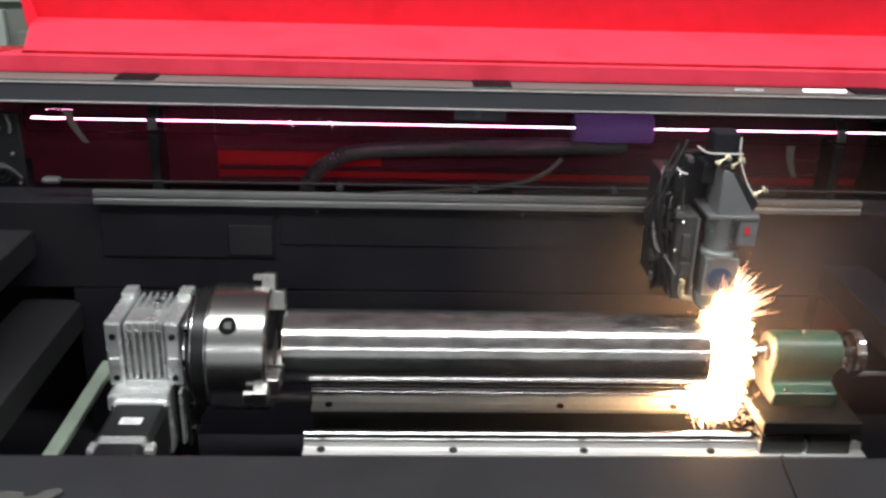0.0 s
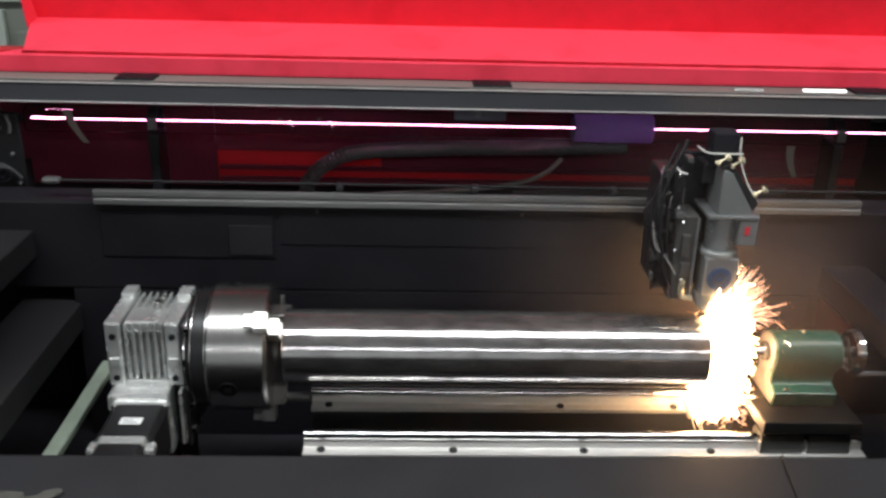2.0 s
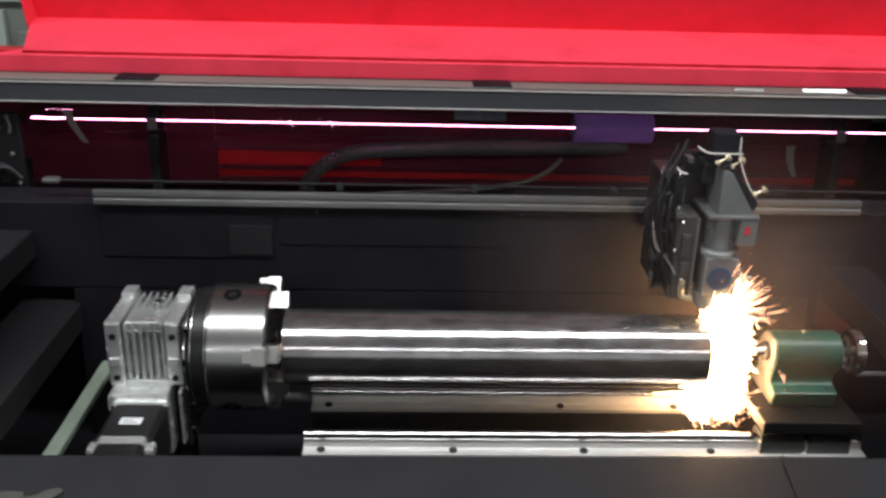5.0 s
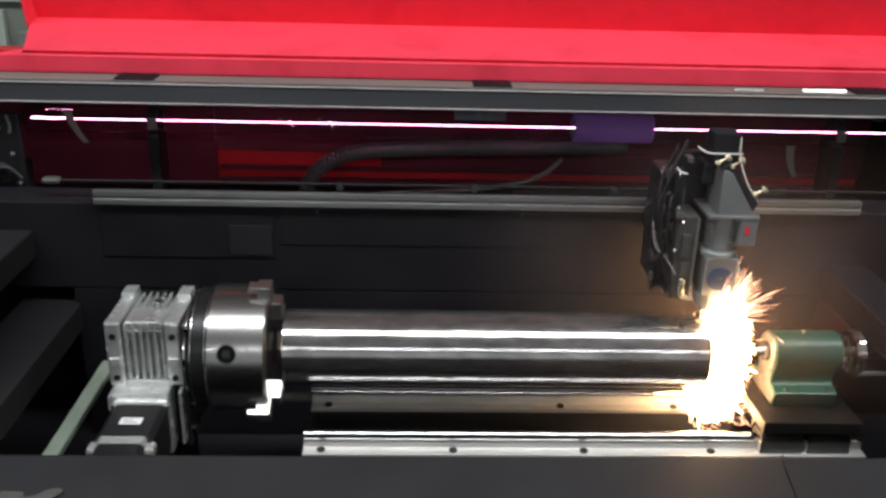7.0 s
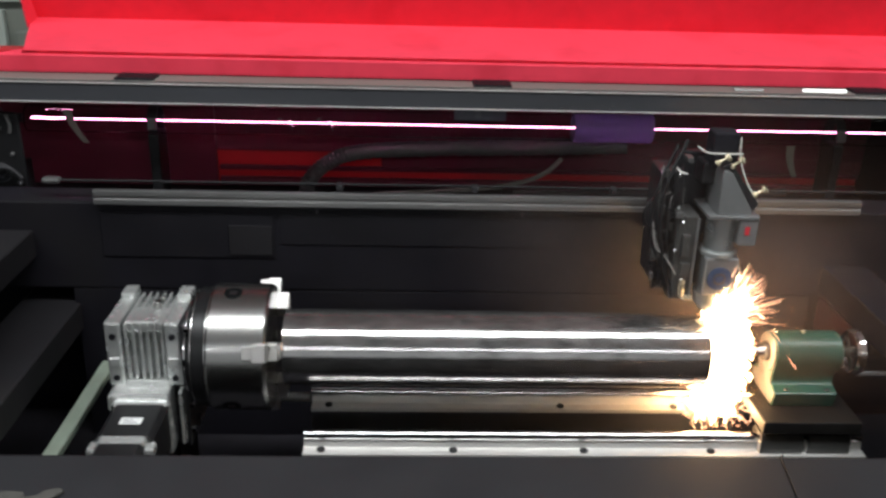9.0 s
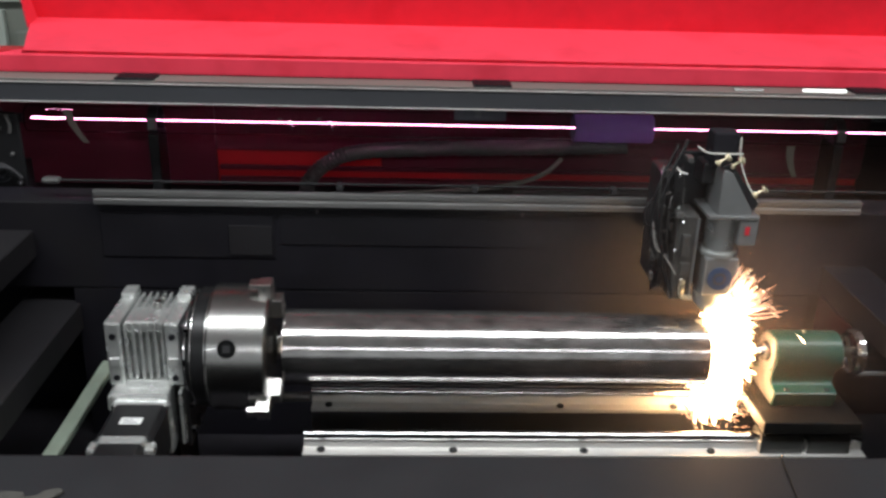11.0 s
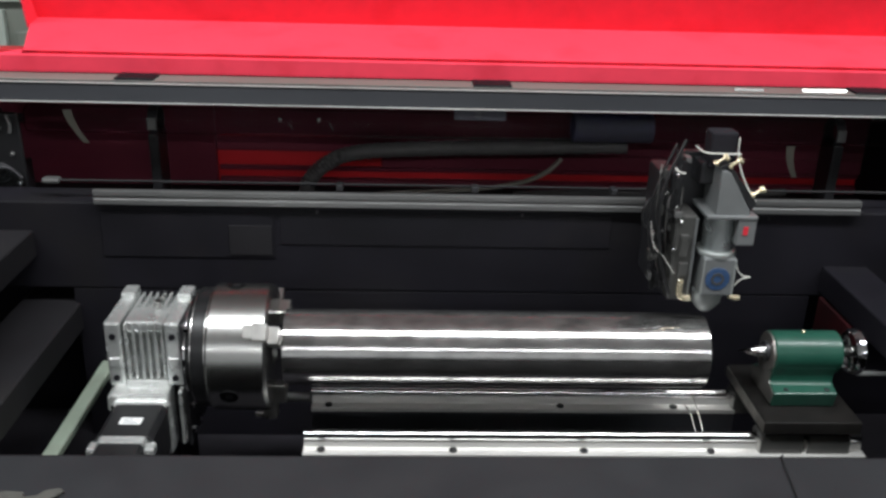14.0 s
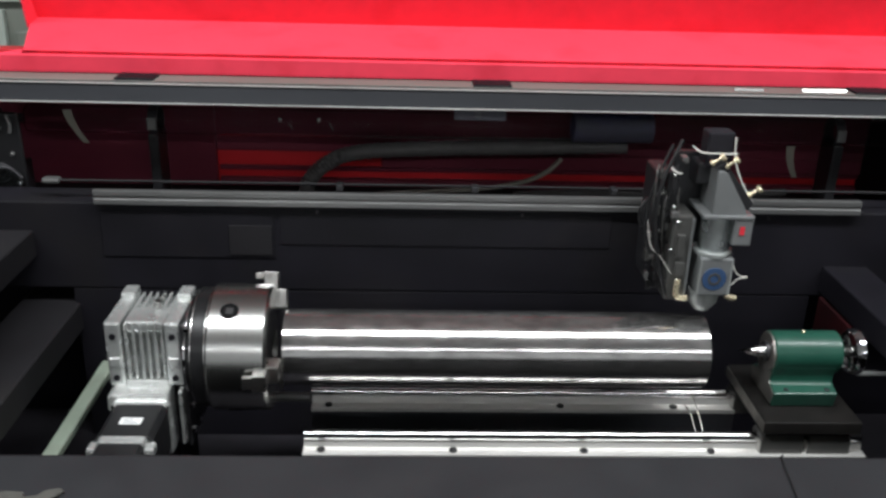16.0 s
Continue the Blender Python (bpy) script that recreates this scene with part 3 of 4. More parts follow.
# ---- gantry, laser tube and hoses ----
def gantry():
    g = thing("gantry_beam", (0, 0.2, 0.05), "dull aluminium gantry rail on a black beam", "gantry")
    part("rail_profile", prism([(0.0, 0.104), (0.0, 0.113), (0.003, 0.1145), (0.003, 0.118), (0.0, 0.1195), (0.0, 0.128), (0.010, 0.129), (0.010, 0.104)], "x", -0.54, 0.80, 0.0006), RAILG, g, "dull extruded aluminium rail")
    part("beam", box(-0.80, 0.98, 0.012, 0.09, -0.06, 0.1035, 0.003), BLACK, g, "black painted beam")
    part("apron", box(-0.60, 0.745, 0.0135, 0.024, -0.37, -0.0605, 0.002), BLACK, g, "black sheet apron")
    part("cover_panel", box(-0.535, -0.236, 0.0095, 0.0118, 0.004, 0.086, 0.0008), COVER, g, "faint dark grey cover panel")
    part("cover_panel", box(-0.315, -0.240, 0.0072, 0.0093, 0.010, 0.066, 0.0008), DARKP, g, "faint dark grey cover panel")
    part("cover_panel", box(-0.225, 0.36, 0.0098, 0.0118, 0.030, 0.092, 0.0008), COVER, g, "faint dark grey cover panel")
    for x in (-0.16, 0.20, 0.64):
        part("screw", rod(0.008, 0.0118, 0.003, (x, 0, 0.092), "y", 10), STEELD, g)
    part("rod", rod(-0.61, 0.98, 0.0022, (0, 0.030, 0.137), "x", 12), DARKP, g, "thin steel rod")
    part("end_block", box(-0.632, -0.602, 0.02, 0.04, 0.132, 0.142, 0.004), RAILG, g)
    for x in (-0.12, 0.115, 0.36):
        part("stop", box(x - 0.006, x + 0.006, 0.01, 0.03, 0.131, 0.142, 0.002), STEELD, g)


def laser_tube():
    y, z = 0.45, 0.2395
    l = thing("glass_laser_tube", (0, y, z), "long clear glass gas laser tube with metal end fittings", "laser tube")
    part("water_jacket", lathe([(-0.74, 0.006), (-0.735, 0.026), (0.99, 0.026), (0.99, 0.0245), (-0.7335, 0.0245), (-0.7385, 0.006)], n=40), GLASS, l, "clear glass jacket", True)
    part("end_fitting", lathe([(-0.83, 0), (-0.83, 0.018), (-0.79, 0.020), (-0.785, 0.011), (-0.745, 0.009), (-0.745, 0)], n=32), HEADD, l, "black end fitting", True)
    for x in (-0.492, 0.848):
        s = part("holder", box(x - 0.010, x + 0.010, -0.031, 0.031, -0.185, -0.02, 0.003), HEADD, l, "black tube holder")
        part("clip", box(x - 0.009, x + 0.009, -0.034, -0.028, -0.012, 0.012, 0.002), RAILG, s, "small grey clip")
        part("strap", lathe([(x - 0.009, 0.027), (x - 0.009, 0.030), (x + 0.009, 0.030), (x + 0.009, 0.027), (x - 0.009, 0.027)], n=32), HEADD, s, "", True)
    part("label", lathe([(0.322, 0.0265), (0.322, 0.0278), (0.478, 0.0278), (0.478, 0.0265), (0.322, 0.0265)], n=40), LABELP, l, "violet-grey paper label", True)
    pl = part("plate_label", box(0.085, 0.185, -0.032, -0.030, 0.019, 0.041, 0.0004), VIOLET, l, "grey printed plate")
    part("print_bar", box(0.125, 0.137, -0.0335, -0.0320, 0.024, 0.037), BARS, pl)
    for x in (-0.234, -0.156):
        part("spiral_turn", sweep([(x, -0.016, 0.004), (x + 0.004, -0.0185, -0.002), (x + 0.008, -0.016, -0.009)], 0.0012, 8, None, 0, 3), RAILG, l, "", True)
    kinks = None
    for x in (-0.232, -0.154):
        kinks = sweep([(x - 0.003, 0, 0.005), (x, 0, 0), (x + 0.004, 0, -0.006)], 0.0006, 8, kinks, 0, 3)
    d = part("gas_discharge", sweep([(-0.728, 0, 0.002), (-0.71, 0, 0.0015), (-0.69, 0, -0.001), (-0.665, 0, 0.0012), (-0.60, 0, 0), (0.99, 0, 0)], 0.0010, 12, sweep([(-0.702, 0, 0.015), (-0.69, 0, 0.0185), (-0.672, 0, 0.018), (-0.648, 0, 0.0175)], 0.00015, 8, kinks, 0, 4), 0, 4), PINK, None, "", True)
    d.location = (0, y, z)
    tagged(d, "thin pink glowing gas discharge inside the laser tube", "discharge")
    return d


def hoses():
    def H(name, pts, r, m, label, rib=0.0, steps=8, cat="hose"):
        tagged(part(name, sweep(pts, r, 12, None, rib, steps), m, None, "", True), label, cat)
    H("corrugated_hose", [(-0.215, 0.50, 0.055), (-0.205, 0.50, 0.105), (-0.165, 0.50, 0.145), (-0.10, 0.50, 0.168), (0.05, 0.50, 0.178), (0.25, 0.50, 0.184), (0.44, 0.48, 0.196)], 0.0165, RUBBER, "black corrugated cable hose arched over the compartment floor", 0.002, 14)
    H("air_hose", [(-0.16, 0.47, 0.075), (-0.05, 0.46, 0.093), (0.09, 0.46, 0.102), (0.20, 0.46, 0.115), (0.27, 0.47, 0.135), (0.31, 0.485, 0.165)], 0.0048, TAPE, "thin grey air hose lying behind the gantry", 0, 8)
    H("air_hose", [(0.22, 0.52, 0.075), (0.45, 0.52, 0.082), (0.62, 0.52, 0.075), (0.80, 0.52, 0.09)], 0.008, RUBBER, "black air hose lying behind the gantry")
    for x, z0 in ((-0.643, 0.268), (0.745, 0.222)):
        bm = bmesh.new()
        line = [Vector((x + 0.024 * (k / 8) ** 1.8, 0.405 + 0.002 * k, z0 - 0.0085 * k)) for k in range(9)]
        vs = []
        for k, p in enumerate(line):
            w = 0.0085 - 0.0004 * k
            vs.append([bm.verts.new(p + Vector((s * w, dy, 0))) for s, dy in ((-1, 0), (1, 0), (1, 0.0008), (-1, 0.0008))])
        for a, b in zip(vs, vs[1:]):
            for k in range(4):
                bm.faces.new((a[k], a[(k + 1) % 4], b[(k + 1) % 4], b[k]))
        bm.faces.new(vs[0]), bm.faces.new(vs[-1][::-1])
        tagged(part("tape_strip", bm, TAPE, None, "", True), "loose curled strip of beige tape hanging by the laser tube", "tape")


gantry()
def mirror_mount():
    b = thing("beam_mirror_mount", (-0.745, 0.385, 0.055), "black beam mirror mount with small steel screws", "mirror mount")
    part("post", box(-0.03, 0.012, -0.02, 0.05, 0.0, 0.11, 0.003), HEADD, b)
    part("plate", box(-0.045, 0.03, -0.026, -0.018, 0.06, 0.215, 0.003), CASING, b)
    # curved loops added in place of the glinting arcs
    for k in range(3):
        part("glint_loop", sweep([(-0.04 + 0.012 * k, -0.035, 0.06), (-0.03 + 0.012 * k, -0.040, 0.10 - 0.01 * k), (0.0 + 0.008 * k, -0.040, 0.118 - 0.016 * k), (0.024, -0.034, 0.095 - 0.016 * k)], 0.0042, 10, None, 0, 6), GLASS if k else STEELD, b, "added curved loop that stands in for a glint", True)
    ring = part("ring", lathe([(-0.036, 0.010), (-0.036, 0.017), (-0.032, 0.019), (-0.028, 0.017), (-0.028, 0.010), (-0.036, 0.010)], (-0.012, 0, 0.105), "y", 32), STEELD, b, "grey mirror ring", True)
    part("bracket", sweep([(0.010, -0.03, 0.215), (0.015, -0.03, 0.195), (0.012, -0.03, 0.18)], 0.003, 8, None, 0, 4), RAILG, b, "bright bent bracket", True)
    for x, z in ((-0.014, 0.196), (-0.006, 0.188), (0.018, 0.085), (0.012, 0.14), (-0.03, 0.15)):
        part("screw", rod(-0.035, -0.026, 0.0034, (x, 0, z), "y", 10), RAILG, b)


mirror_mount()
for x in (-0.245, -0.172):
    tagged(part("beam_screw", rod(-0.004, 0.0, 0.0028, (x, 0.4, 0.259), "y", 12), ALU), "small bright screw head over the laser tube", "screw")
DISCHARGE = laser_tube()
hoses()


# ---- the cutting head ----
def head():
    hx = 0.475
    h = thing("laser_cutting_unit", (hx, 0.0, 0.06), "grey laser cutting head with brass screws on a black carriage", "laser head")

    def B(name, mt, x0, x1, y0, y1, z0, z1, bev=0.0015, label="", parent=None):
        return part(name, box(x0 - hx, x1 - hx, y0, y1, z0 - 0.06, z1 - 0.06, bev), mt, parent or h, label)
    o = (0, 0, -0.06)
    part("nozzle", lathe([(0.0655, 0.0), (0.0655, 0.011), (0.073, 0.017), (0.081, 0.0225), (0.100, 0.0245), (0.100, 0)], (-0.002, 0, -0.06), "z", 32), HEADL, h, "silver cone nozzle", True)
    blk = B("nozzle_block", HEADP, 0.452, 0.504, -0.028, 0.028, 0.100, 0.163, 0.003)
    st = part("round_sticker", rod(-0.0292, -0.0282, 0.019, (0.002, 0, 0.069), "y", 32), BLUE, blk, "round blue sticker")
    part("sticker_mark", lathe([(-0.0300, 0.007), (-0.0300, 0.0105), (-0.0292, 0.0105), (-0.0292, 0.007), (-0.0300, 0.007)], (0.002, 0, 0.069), "y", 8), HEADM, st)
    part("ring", rod(0.163, 0.170, 0.0305, (0.002, 0, -0.06), "z", 40), HEADL, h, "", True)
    for x in (0.4525, 0.5005):
        B("block_edge", HEADL, x, x + 0.003, -0.0292, -0.0275, 0.102, 0.161, 0.0006, "lighter grey edge strip", blk)
    part("lens_tube", rod(0.170, 0.228, 0.024, (0.003, 0, -0.06), "z", 40), LENS, h, "polished lens tube", True)
    B("top_plate", HEADP, 0.445, 0.522, -0.036, 0.05, 0.228, 0.234, 0.0015)
    sw = B("switch_box", HEADP, 0.494, 0.522, -0.034, -0.004, 0.186, 0.2275, 0.002, "small grey box")
    B("sticker", REDS, 0.5025, 0.5095, -0.0352, -0.034, 0.204, 0.217, 0.0, "red sticker", sw)
    part("mirror_wedge", prism([(-0.016, 0.174), (0.035, 0.174), (0.035, 0.180), (-0.001, 0.238), (-0.009, 0.242), (-0.016, 0.242)], "y", -0.030, 0.035, 0.0015), HEADP, h)
    B("mirror_mount", DUSTY, 0.448, 0.488, 0.0, 0.034, 0.296, 0.351, 0.003, "black mirror mount")
    B("neck", HEADD, 0.440, 0.482, 0.005, 0.05, 0.27, 0.303, 0.003)
    # tilted mirror plate on the wedge's slope with its adjusting screws
    mp = prism([(-0.021, 0.246), (-0.006, 0.254), (0.044, 0.192), (0.037, 0.179), (-0.003, 0.242)], "y", -0.028, 0.04, 0.001)
    part("mirror_plate", mp, HEADD, h, "black tilted mirror plate")
    for x, z, y in ((-0.024, 0.250, -0.02), (-0.004, 0.247, -0.024), (0.036, 0.203, -0.024)):
        d = Vector((0.72, -0.25, 0.62)).normalized()
        p = Vector((x, y, z))
        sc = part("adjusting_screw", sweep([p, p + d * 0.010, p + d * 0.018], 0.0022, 8, None, 0, 2), BRASS, h, "brass adjusting screw", True)
        bm = rod(0, 0.006, 0.0058, n=16)
        bmesh.ops.transform(bm, matrix=Matrix.Translation(p + d * 0.015) @ d.to_track_quat("X", "Z").to_matrix().to_4x4(), verts=bm.verts[:])
        part("knob", bm, BRASS, sc, "", True)
        bm = rod(0, 0.005, 0.0050, n=16)
        bmesh.ops.transform(bm, matrix=Matrix.Translation(p - d * 0.001) @ d.to_track_quat("X", "Z").to_matrix().to_4x4(), verts=bm.verts[:])
        part("lock_nut", bm, BRASS, sc, "", True)
    # carriage behind
    B("back_plate", HEADD, 0.415, 0.500, 0.045, 0.060, 0.085, 0.31, 0.002, "black back plate")
    B("side_bracket", HEADM, 0.408, 0.440, -0.012, 0.06, 0.085, 0.225, 0.003, "worn dark grey side bracket")
    B("bracket_edge", HEADP, 0.4365, 0.4405, -0.0145, -0.0122, 0.090, 0.222, 0.0006, "thin grey edge strip")
    B("z_slide", HEADD, 0.392, 0.420, 0.02, 0.12, 0.09, 0.275, 0.004, "black vertical slide")
    B("carriage", CASING, 0.418, 0.500, 0.12, 0.195, 0.11, 0.235, 0.004, "black carriage on the gantry")
    B("limit_block", HEADD, 0.396, 0.412, 0.0, 0.03, 0.26, 0.29, 0.002)
    for x, y, z in ((0.404, 0.0, 0.285), (0.408, -0.001, 0.235), (0.414, -0.013, 0.215), (0.408, -0.013, 0.17), (0.422, -0.013, 0.12), (0.395, 0.02, 0.25), (0.400, 0.02, 0.13)):
        part("screw", rod(-0.003, 0.001, 0.003, (x - hx, y, z - 0.06), "y", 12), STEEL, h)
    for k in range(9):
        z = 0.105 + 0.021 * k
        part("screw", rod(-0.003, 0.001, 0.0020 + 0.0007 * (k % 3), (0.388 + 0.009 * (k % 3) - hx, 0.019, z - 0.06), "y", 10), STEEL if k % 2 else RAILG, h)
    # small connectors, clips and wire ends on the slide
    cr = random.Random(11)
    for k in range(26):
        u = cr.random()
        x, z = 0.378 + 0.050 * cr.random(), 0.10 + 0.215 * u
        y, w, d = cr.uniform(-0.004, 0.014), cr.uniform(0.0015, 0.005), cr.uniform(0.002, 0.009)
        B("connector", (HEADD, HEADM, CASING, RAILG)[k % 4 if k % 8 else 3], x - w, x + w, y, 0.0205, z - d, z + d, 0.0008)
    for k in range(7):
        x, z = 0.380 + 0.006 * k, 0.30 - 0.012 * (k * 3 % 5)
        part("wire", sweep([(x - hx, 0.006, z - 0.06), (x - hx - cr.uniform(0.004, 0.012), -0.006, z - 0.075 - cr.uniform(0, 0.02)), (x - hx - cr.uniform(-0.004, 0.008), -0.004, z - 0.12 - cr.uniform(0, 0.03)), (x - hx + 0.008, 0.010, z - 0.17)], 0.0011, 8, None, 0, 5), CABLEB if k % 3 else HEADM, h, "", True)
    B("sensor", HEADM, 0.416, 0.428, -0.020, -0.012, 0.160, 0.196, 0.001, "small grey sensor")
    B("clamp", RAILG, 0.402, 0.414, -0.016, -0.011, 0.222, 0.232, 0.001, "small steel clamp")
    B("clamp", HEADM, 0.418, 0.432, -0.018, -0.012, 0.128, 0.150, 0.001, "small grey clamp")
    for x0, z0, dx in ((0.424, 0.098, -1), (0.508, 0.096, 1)):
        el = part("elbow_fitting", sweep([(x0 - hx, -0.018, z0 - 0.036), (x0 - hx, -0.018, z0 - 0.060), (x0 - hx + 0.010, -0.018, z0 - 0.066), (x0 - hx + 0.018, -0.018, z0 - 0.066)] if dx < 0 else
                  [(x0 - hx - 0.006, -0.018, z0 - 0.06), (x0 - hx + 0.004, -0.02, z0 - 0.062), (x0 - hx + 0.010, -0.02, z0 - 0.062)], 0.0045, 10, None, 0, 4), BRASS, h, "brass air fitting", True)
    # cables
    def C(pts, r, m, label):
        part("cable", sweep([(a - hx, b, c - 0.06) for a, b, c in pts], r, 8, None, 0, 6), m, h, label, True)
    C([(0.504, -0.02, 0.158), (0.510, -0.02, 0.140), (0.520, -0.02, 0.131), (0.531, -0.02, 0.129), (0.518, -0.02, 0.126), (0.508, -0.02, 0.115)], 0.0010, CABLEW, "thin white cable")
    C([(0.372, 0.0, 0.212), (0.378, -0.01, 0.175), (0.394, -0.012, 0.158), (0.413, -0.015, 0.131)], 0.0006, CABLEW, "thin white cable")
    C([(0.425, 0.0, 0.331), (0.440, -0.004, 0.322), (0.47, -0.006, 0.321), (0.494, -0.002, 0.320)], 0.0012, CABLEW, "white cable tie")
    C([(0.488, -0.002, 0.345), (0.490, -0.004, 0.315), (0.500, -0.01, 0.285), (0.512, -0.02, 0.262), (0.520, -0.022, 0.252)], 0.0012, CABLEW, "thin white cable")
    C([(0.40, 0.01, 0.33), (0.375, 0.0, 0.27), (0.368, 0.0, 0.22), (0.372, 0.0, 0.18), (0.39, 0.0, 0.14), (0.40, 0.0, 0.10)], 0.0025, CABLEB, "black cable")
    C([(0.41, 0.0, 0.34), (0.385, -0.01, 0.28), (0.380, -0.01, 0.22), (0.392, -0.01, 0.15), (0.410, -0.01, 0.095)], 0.003, CABLEB, "black cable")
    C([(0.395, -0.005, 0.300), (0.403, -0.01, 0.293), (0.412, -0.01, 0.291)], 0.0012, CABLEW, "thin white cable")
    C([(0.37, 0.01, 0.245), (0.362, 0.0, 0.24), (0.357, 0.0, 0.225), (0.362, 0.0, 0.205), (0.372, 0.0, 0.20)], 0.002, CABLEB, "black cable")
    return h


HEAD = head()


# ---- small things ----
def scraps():
    def S(name, pts, r, m, label, cat):
        tagged(part(name, sweep(pts, r, 8, None, 0, 6), m, None, "", True), label, cat)
    S("scrap_strip", [(0.474, 0.030, -0.132), (0.482, 0.018, -0.142), (0.486, -0.005, -0.160), (0.494, -0.03, -0.166)], 0.0010, SCRAP, "thin bent scrap strip hanging from the far rail", "scrap")
    S("scrap_strip", [(0.492, 0.052, -0.124), (0.494, 0.035, -0.132), (0.497, 0.012, -0.148), (0.500, -0.012, -0.166)], 0.0012, SCRAP, "thin bent scrap strip hanging from the far rail", "scrap")
    S("sill_cable", [(0.494, -0.292, -0.020), (0.494, -0.298, -0.0035), (0.490, -0.31, -0.0032), (0.484, -0.35, -0.0032), (0.477, -0.40, -0.0032), (0.470, -0.50, -0.0032)], 0.0014, CABLEB, "thin black cable lying over the front sill", "cable")
    bm = prism([(-0.50, -0.385), (-0.470, -0.379), (-0.452, -0.381), (-0.447, -0.390), (-0.434, -0.387), (-0.428, -0.378), (-0.412, -0.373), (-0.405, -0.378), (-0.42, -0.40), (-0.47, -0.43), (-0.50, -0.42)], "z", -0.0048, 0.0, 0.0015)
    tagged(part("rag", bm, RAG), "flat beige cloth scrap lying on the front sill", "cloth")


scraps()


# ---- sparks: rigid streaks of glowing metal that fly from the cut, hidden in the base at the end ----
CUT = Vector((0.478, -0.012, 0.048))
rng = random.Random(7)


def streak(bm, p, q, r):
    """A thin spindle from p to q, thickest two thirds along."""
    d = q - p
    a = d.cross(Vector((0.3, 1, 0.2))).normalized() * r
    b = d.cross(a).normalized() * r
    m = p + d * 0.65
    v0, v1 = bm.verts.new(p), bm.verts.new(q)
    ring = [bm.verts.new(m + a), bm.verts.new(m + b), bm.verts.new(m - a), bm.verts.new(m - b)]
    for i in range(4):
        j = (i + 1) % 4
        bm.faces.new((v0, ring[i], ring[j])), bm.faces.new((v1, ring[j], ring[i]))


def plume(kind):
    bm = bmesh.new()
    R = rng.uniform
    if kind == "core":          # dense stream down past the pipe's end
        for k in range(320):
            u = R(0, 1)
            p = Vector((R(-0.004 - 0.008 * max(0, u - 0.7), 0.054 + 0.016 * math.sin(3.1 * u) - 0.010 * u), R(-0.020, 0.025), 0.008 - 0.170 * u))
            d = Vector((R(-0.18, 0.40), R(-0.4, 0.2), R(-1, 0.3))).normalized()
            streak(bm, p - d * 0.008, p + d * R(0.008, 0.024), R(0.0012, 0.0034))
        m = HOT
    elif kind == "fan":         # short bright fan above the cut
        for k in range(56):
            a = R(0.15, 1.55)
            d = Vector((math.cos(a), R(-0.6, 0.4), math.sin(a))).normalized()
            s = R(0.0, 0.02)
            streak(bm, d * s, d * (s + R(0.010, 0.085) * (1.1 - 0.7 * abs(a - 0.9))), R(0.0003, 0.0009))
        m = HOT
    elif kind == "spray":       # thin orange lines, longer
        for k in range(34):
            a = R(0.15, 1.3)
            d = Vector((math.cos(a), R(-0.4, 0.3), math.sin(a))).normalized()
            s = R(0.035, 0.07)
            streak(bm, d * s, d * (s + R(0.012, 0.06)), R(0.00025, 0.0006))
        m = EMBER
    elif kind == "shell":       # thin yellow lines that imitate the bloom round the stream
        for k in range(220):
            u = R(-0.1, 1.05)
            p = Vector((R(-0.014, 0.050 + 0.014 * math.sin(3.1 * u)), R(-0.030, 0.03), 0.008 - 0.165 * u))
            d = Vector((R(-0.5, 0.6), R(-0.4, 0.2), R(-0.9, 0.7))).normalized()
            streak(bm, p, p + d * R(0.008, 0.020), R(0.0003, 0.0008))
        m = WARM
    else:                       # crumbs that dance on the rails
        for k in range(46):
            p = Vector((R(-0.015, 0.075), R(-0.05, 0.03), R(-0.180, -0.135)))
            d = Vector((R(-1, 1), R(-0.5, 0.5), R(-0.3, 1.0))).normalized()
            streak(bm, p, p + d * R(0.006, 0.022), R(0.0005, 0.0011))
        m = EMBER
    ob = part("spark_plume", bm, m)
    ob.location = CUT
    return tagged(ob, {"core": "white-hot stream of molten metal under the cut", "fan": "white-hot fan of sparks at the cut",
                       "spray": "thin orange spray of sparks over the cut", "shell": "thin glowing yellow lines that imitate bloom round the molten stream", "crumbs": "orange sparks bouncing on the rails"}[kind], "sparks", "sparks from the cut", "stuff")


PLUMES = [(k, plume(k)) for k in ("core",) * 6 + ("fan",) * 4 + ("spray",) * 4 + ("shell",) * 3 + ("crumbs",) * 3]


def one_spark(k):
    bm = bmesh.new()
    n = rng.uniform(0.006, 0.022)
    streak(bm, Vector((-n, 0, 0)), Vector((n * 0.4, 0, 0)), rng.uniform(0.0004, 0.0009))
    ob = part("spark", bm, EMBER if k % 3 else HOT)
    return tagged(ob, "single glowing spark streak flying from the cut", "spark", "flying sparks")


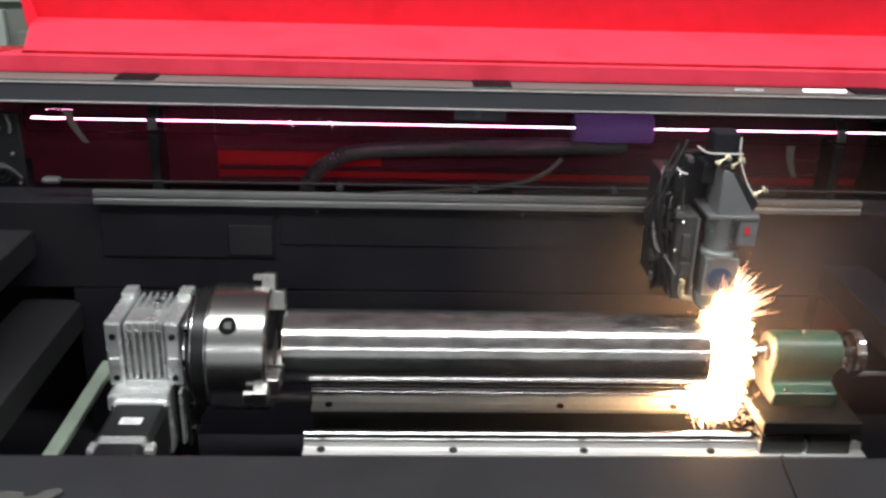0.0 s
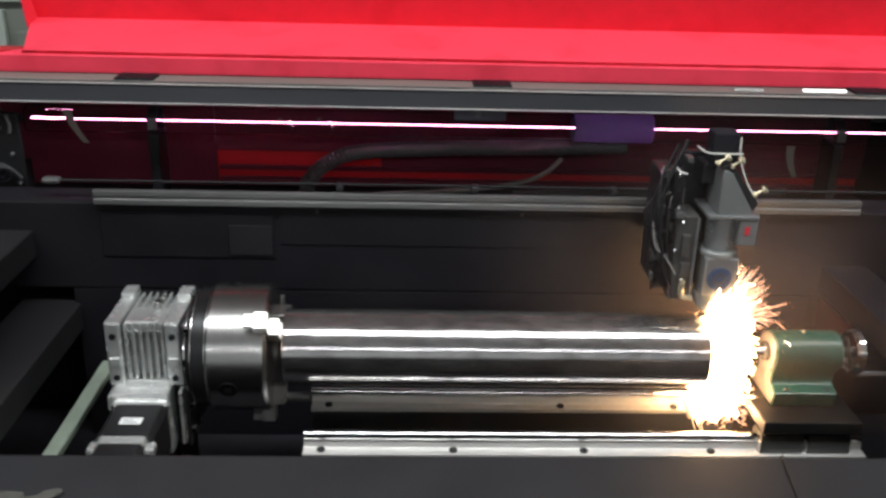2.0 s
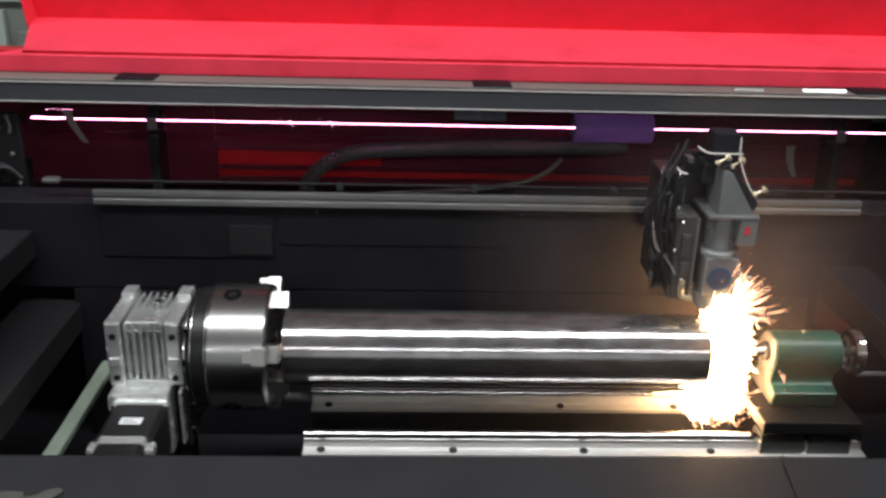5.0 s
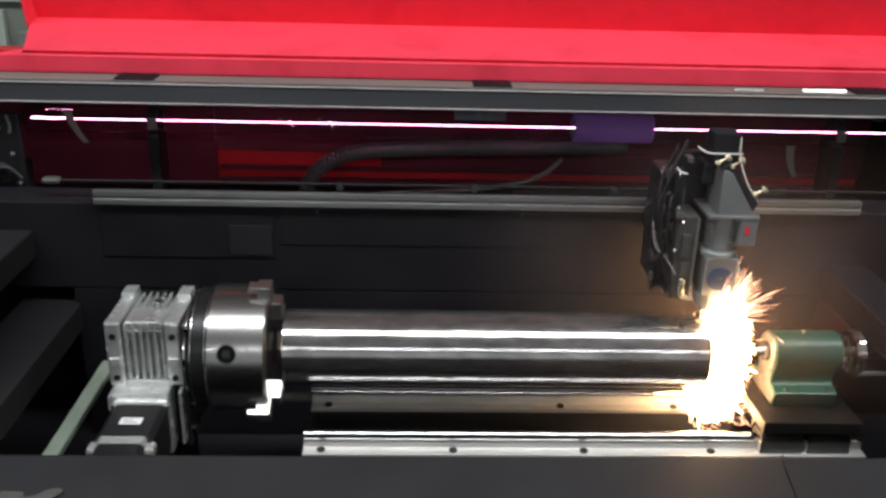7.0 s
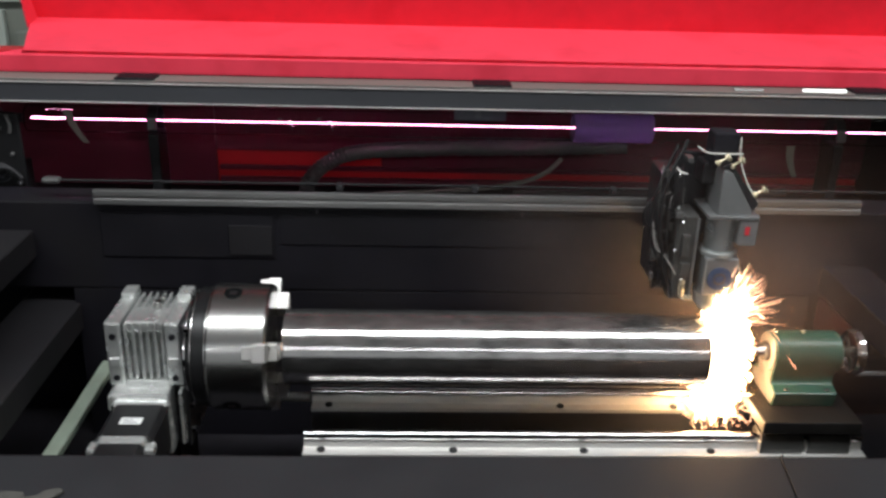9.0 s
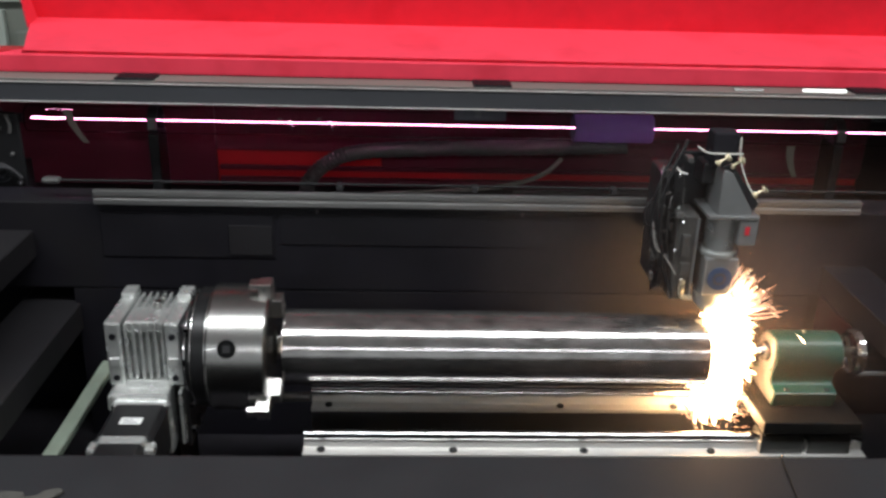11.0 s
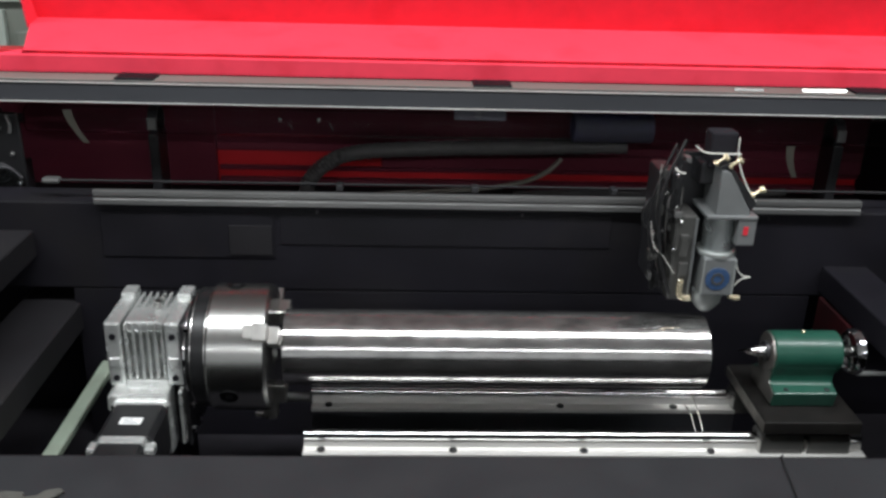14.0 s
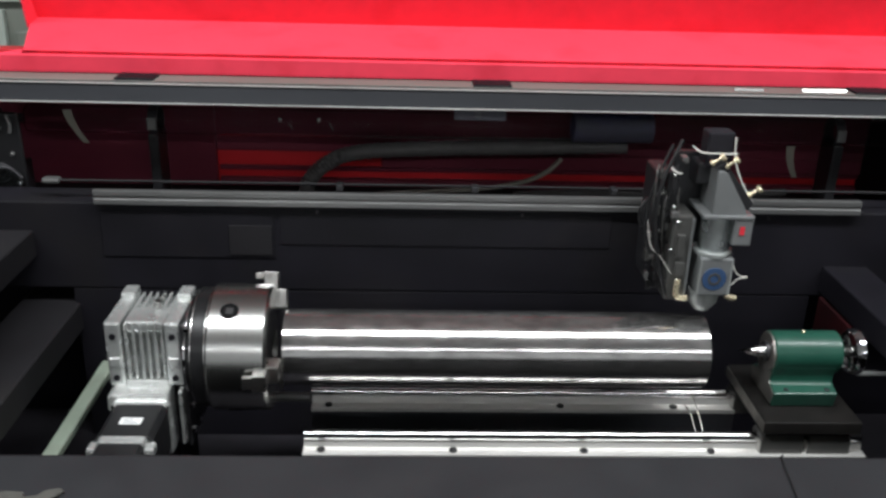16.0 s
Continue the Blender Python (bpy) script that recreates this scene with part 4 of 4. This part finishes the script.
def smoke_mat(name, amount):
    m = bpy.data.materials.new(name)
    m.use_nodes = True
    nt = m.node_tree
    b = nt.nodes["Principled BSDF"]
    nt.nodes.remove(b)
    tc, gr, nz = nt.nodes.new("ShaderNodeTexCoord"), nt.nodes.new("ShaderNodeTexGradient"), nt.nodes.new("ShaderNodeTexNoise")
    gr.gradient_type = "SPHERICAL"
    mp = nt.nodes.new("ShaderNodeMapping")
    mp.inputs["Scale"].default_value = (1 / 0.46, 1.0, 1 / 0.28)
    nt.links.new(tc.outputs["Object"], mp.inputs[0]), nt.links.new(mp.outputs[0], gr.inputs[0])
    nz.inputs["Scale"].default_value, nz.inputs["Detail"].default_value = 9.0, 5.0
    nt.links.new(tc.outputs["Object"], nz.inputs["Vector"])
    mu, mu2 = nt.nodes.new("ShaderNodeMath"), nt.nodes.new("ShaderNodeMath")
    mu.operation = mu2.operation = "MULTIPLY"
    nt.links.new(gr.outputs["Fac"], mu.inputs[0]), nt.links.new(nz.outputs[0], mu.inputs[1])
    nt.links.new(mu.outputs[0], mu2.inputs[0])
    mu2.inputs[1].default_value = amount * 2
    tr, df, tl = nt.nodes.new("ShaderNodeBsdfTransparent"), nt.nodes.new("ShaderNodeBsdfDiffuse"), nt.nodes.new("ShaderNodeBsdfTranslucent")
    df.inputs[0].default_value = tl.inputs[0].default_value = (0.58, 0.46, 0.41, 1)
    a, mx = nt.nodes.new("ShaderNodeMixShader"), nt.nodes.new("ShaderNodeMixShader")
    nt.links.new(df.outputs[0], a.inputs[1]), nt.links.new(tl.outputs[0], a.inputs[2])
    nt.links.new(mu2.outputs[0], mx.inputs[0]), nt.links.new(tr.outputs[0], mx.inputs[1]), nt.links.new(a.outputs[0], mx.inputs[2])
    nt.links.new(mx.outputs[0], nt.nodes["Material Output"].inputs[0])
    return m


# smoke tint, warmed to give the lens haze round the sparks as well
SMOKE = smoke_mat("smoke_bloom_haze", 0.078)


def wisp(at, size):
    """A thin wavy sheet of smoke that also stands in for lens veil and bloom."""
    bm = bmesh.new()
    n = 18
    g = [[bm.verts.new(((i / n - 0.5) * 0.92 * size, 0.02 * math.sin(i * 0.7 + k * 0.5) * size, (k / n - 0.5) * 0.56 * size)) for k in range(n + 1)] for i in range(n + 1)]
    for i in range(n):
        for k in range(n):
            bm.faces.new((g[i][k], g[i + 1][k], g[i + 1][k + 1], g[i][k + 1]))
    ob = part("smoke_haze_sheet", bm, SMOKE, None, "", True)
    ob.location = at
    return tagged(ob, "thin sheet of brownish smoke that also imitates lens haze and bloom", "smoke", "smoke of the cut", "stuff")


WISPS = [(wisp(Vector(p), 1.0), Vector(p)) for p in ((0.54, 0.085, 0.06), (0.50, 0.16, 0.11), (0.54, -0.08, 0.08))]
SPARKS = [one_spark(k) for k in range(24)]
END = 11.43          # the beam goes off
HIDE_SPOT = Vector((0.2, 0.1, -0.70))   # unseen spot in the closed base where the glowing pieces are hidden


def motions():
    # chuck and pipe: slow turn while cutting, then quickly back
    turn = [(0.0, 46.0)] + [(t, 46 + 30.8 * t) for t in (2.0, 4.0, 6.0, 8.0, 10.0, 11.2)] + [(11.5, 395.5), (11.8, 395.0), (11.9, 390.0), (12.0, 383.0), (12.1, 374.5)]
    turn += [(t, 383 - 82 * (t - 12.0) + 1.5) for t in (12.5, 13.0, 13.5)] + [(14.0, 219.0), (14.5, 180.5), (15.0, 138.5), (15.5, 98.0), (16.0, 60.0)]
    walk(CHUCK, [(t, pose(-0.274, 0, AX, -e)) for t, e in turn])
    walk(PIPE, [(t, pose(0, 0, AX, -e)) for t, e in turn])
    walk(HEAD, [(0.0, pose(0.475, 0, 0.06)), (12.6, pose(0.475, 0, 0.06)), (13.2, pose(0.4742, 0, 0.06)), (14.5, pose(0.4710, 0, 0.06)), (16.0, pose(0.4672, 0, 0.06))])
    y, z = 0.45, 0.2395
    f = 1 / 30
    # beam off: the glowing column is moved out of sight into the base
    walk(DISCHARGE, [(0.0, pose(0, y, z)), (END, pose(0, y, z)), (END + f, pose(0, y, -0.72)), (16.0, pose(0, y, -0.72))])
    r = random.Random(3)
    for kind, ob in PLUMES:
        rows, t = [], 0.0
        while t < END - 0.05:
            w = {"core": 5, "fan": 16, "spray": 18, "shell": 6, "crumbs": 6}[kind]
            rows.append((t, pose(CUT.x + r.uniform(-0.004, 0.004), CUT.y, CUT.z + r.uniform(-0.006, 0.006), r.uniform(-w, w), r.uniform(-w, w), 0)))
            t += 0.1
        rows += [(END, rows[-1][1]), (END + f, Matrix.Translation(HIDE_SPOT)), (16.0, Matrix.Translation(HIDE_SPOT))]
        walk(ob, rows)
    # at END the sheets are moved out of sight into the base
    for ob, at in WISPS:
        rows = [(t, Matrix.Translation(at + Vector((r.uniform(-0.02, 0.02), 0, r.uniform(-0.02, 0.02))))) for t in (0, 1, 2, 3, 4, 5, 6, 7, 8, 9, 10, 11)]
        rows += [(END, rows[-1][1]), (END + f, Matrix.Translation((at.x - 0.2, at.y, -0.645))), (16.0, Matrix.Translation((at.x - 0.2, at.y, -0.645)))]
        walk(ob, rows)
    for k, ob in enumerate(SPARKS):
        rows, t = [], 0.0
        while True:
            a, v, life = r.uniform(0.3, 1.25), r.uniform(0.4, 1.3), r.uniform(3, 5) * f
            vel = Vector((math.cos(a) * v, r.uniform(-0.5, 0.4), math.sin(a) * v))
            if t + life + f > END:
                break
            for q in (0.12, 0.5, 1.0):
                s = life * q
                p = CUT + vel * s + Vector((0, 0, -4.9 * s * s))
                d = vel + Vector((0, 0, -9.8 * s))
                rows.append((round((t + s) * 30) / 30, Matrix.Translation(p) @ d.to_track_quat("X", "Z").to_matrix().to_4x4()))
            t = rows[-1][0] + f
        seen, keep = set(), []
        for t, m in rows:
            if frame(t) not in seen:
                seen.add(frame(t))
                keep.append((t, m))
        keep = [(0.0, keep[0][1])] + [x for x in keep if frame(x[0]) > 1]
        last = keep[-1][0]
        # the still glowing streak is moved out of sight
        keep += [(last + f, Matrix.Translation(HIDE_SPOT)), (16.0, Matrix.Translation(HIDE_SPOT))]
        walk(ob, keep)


motions()
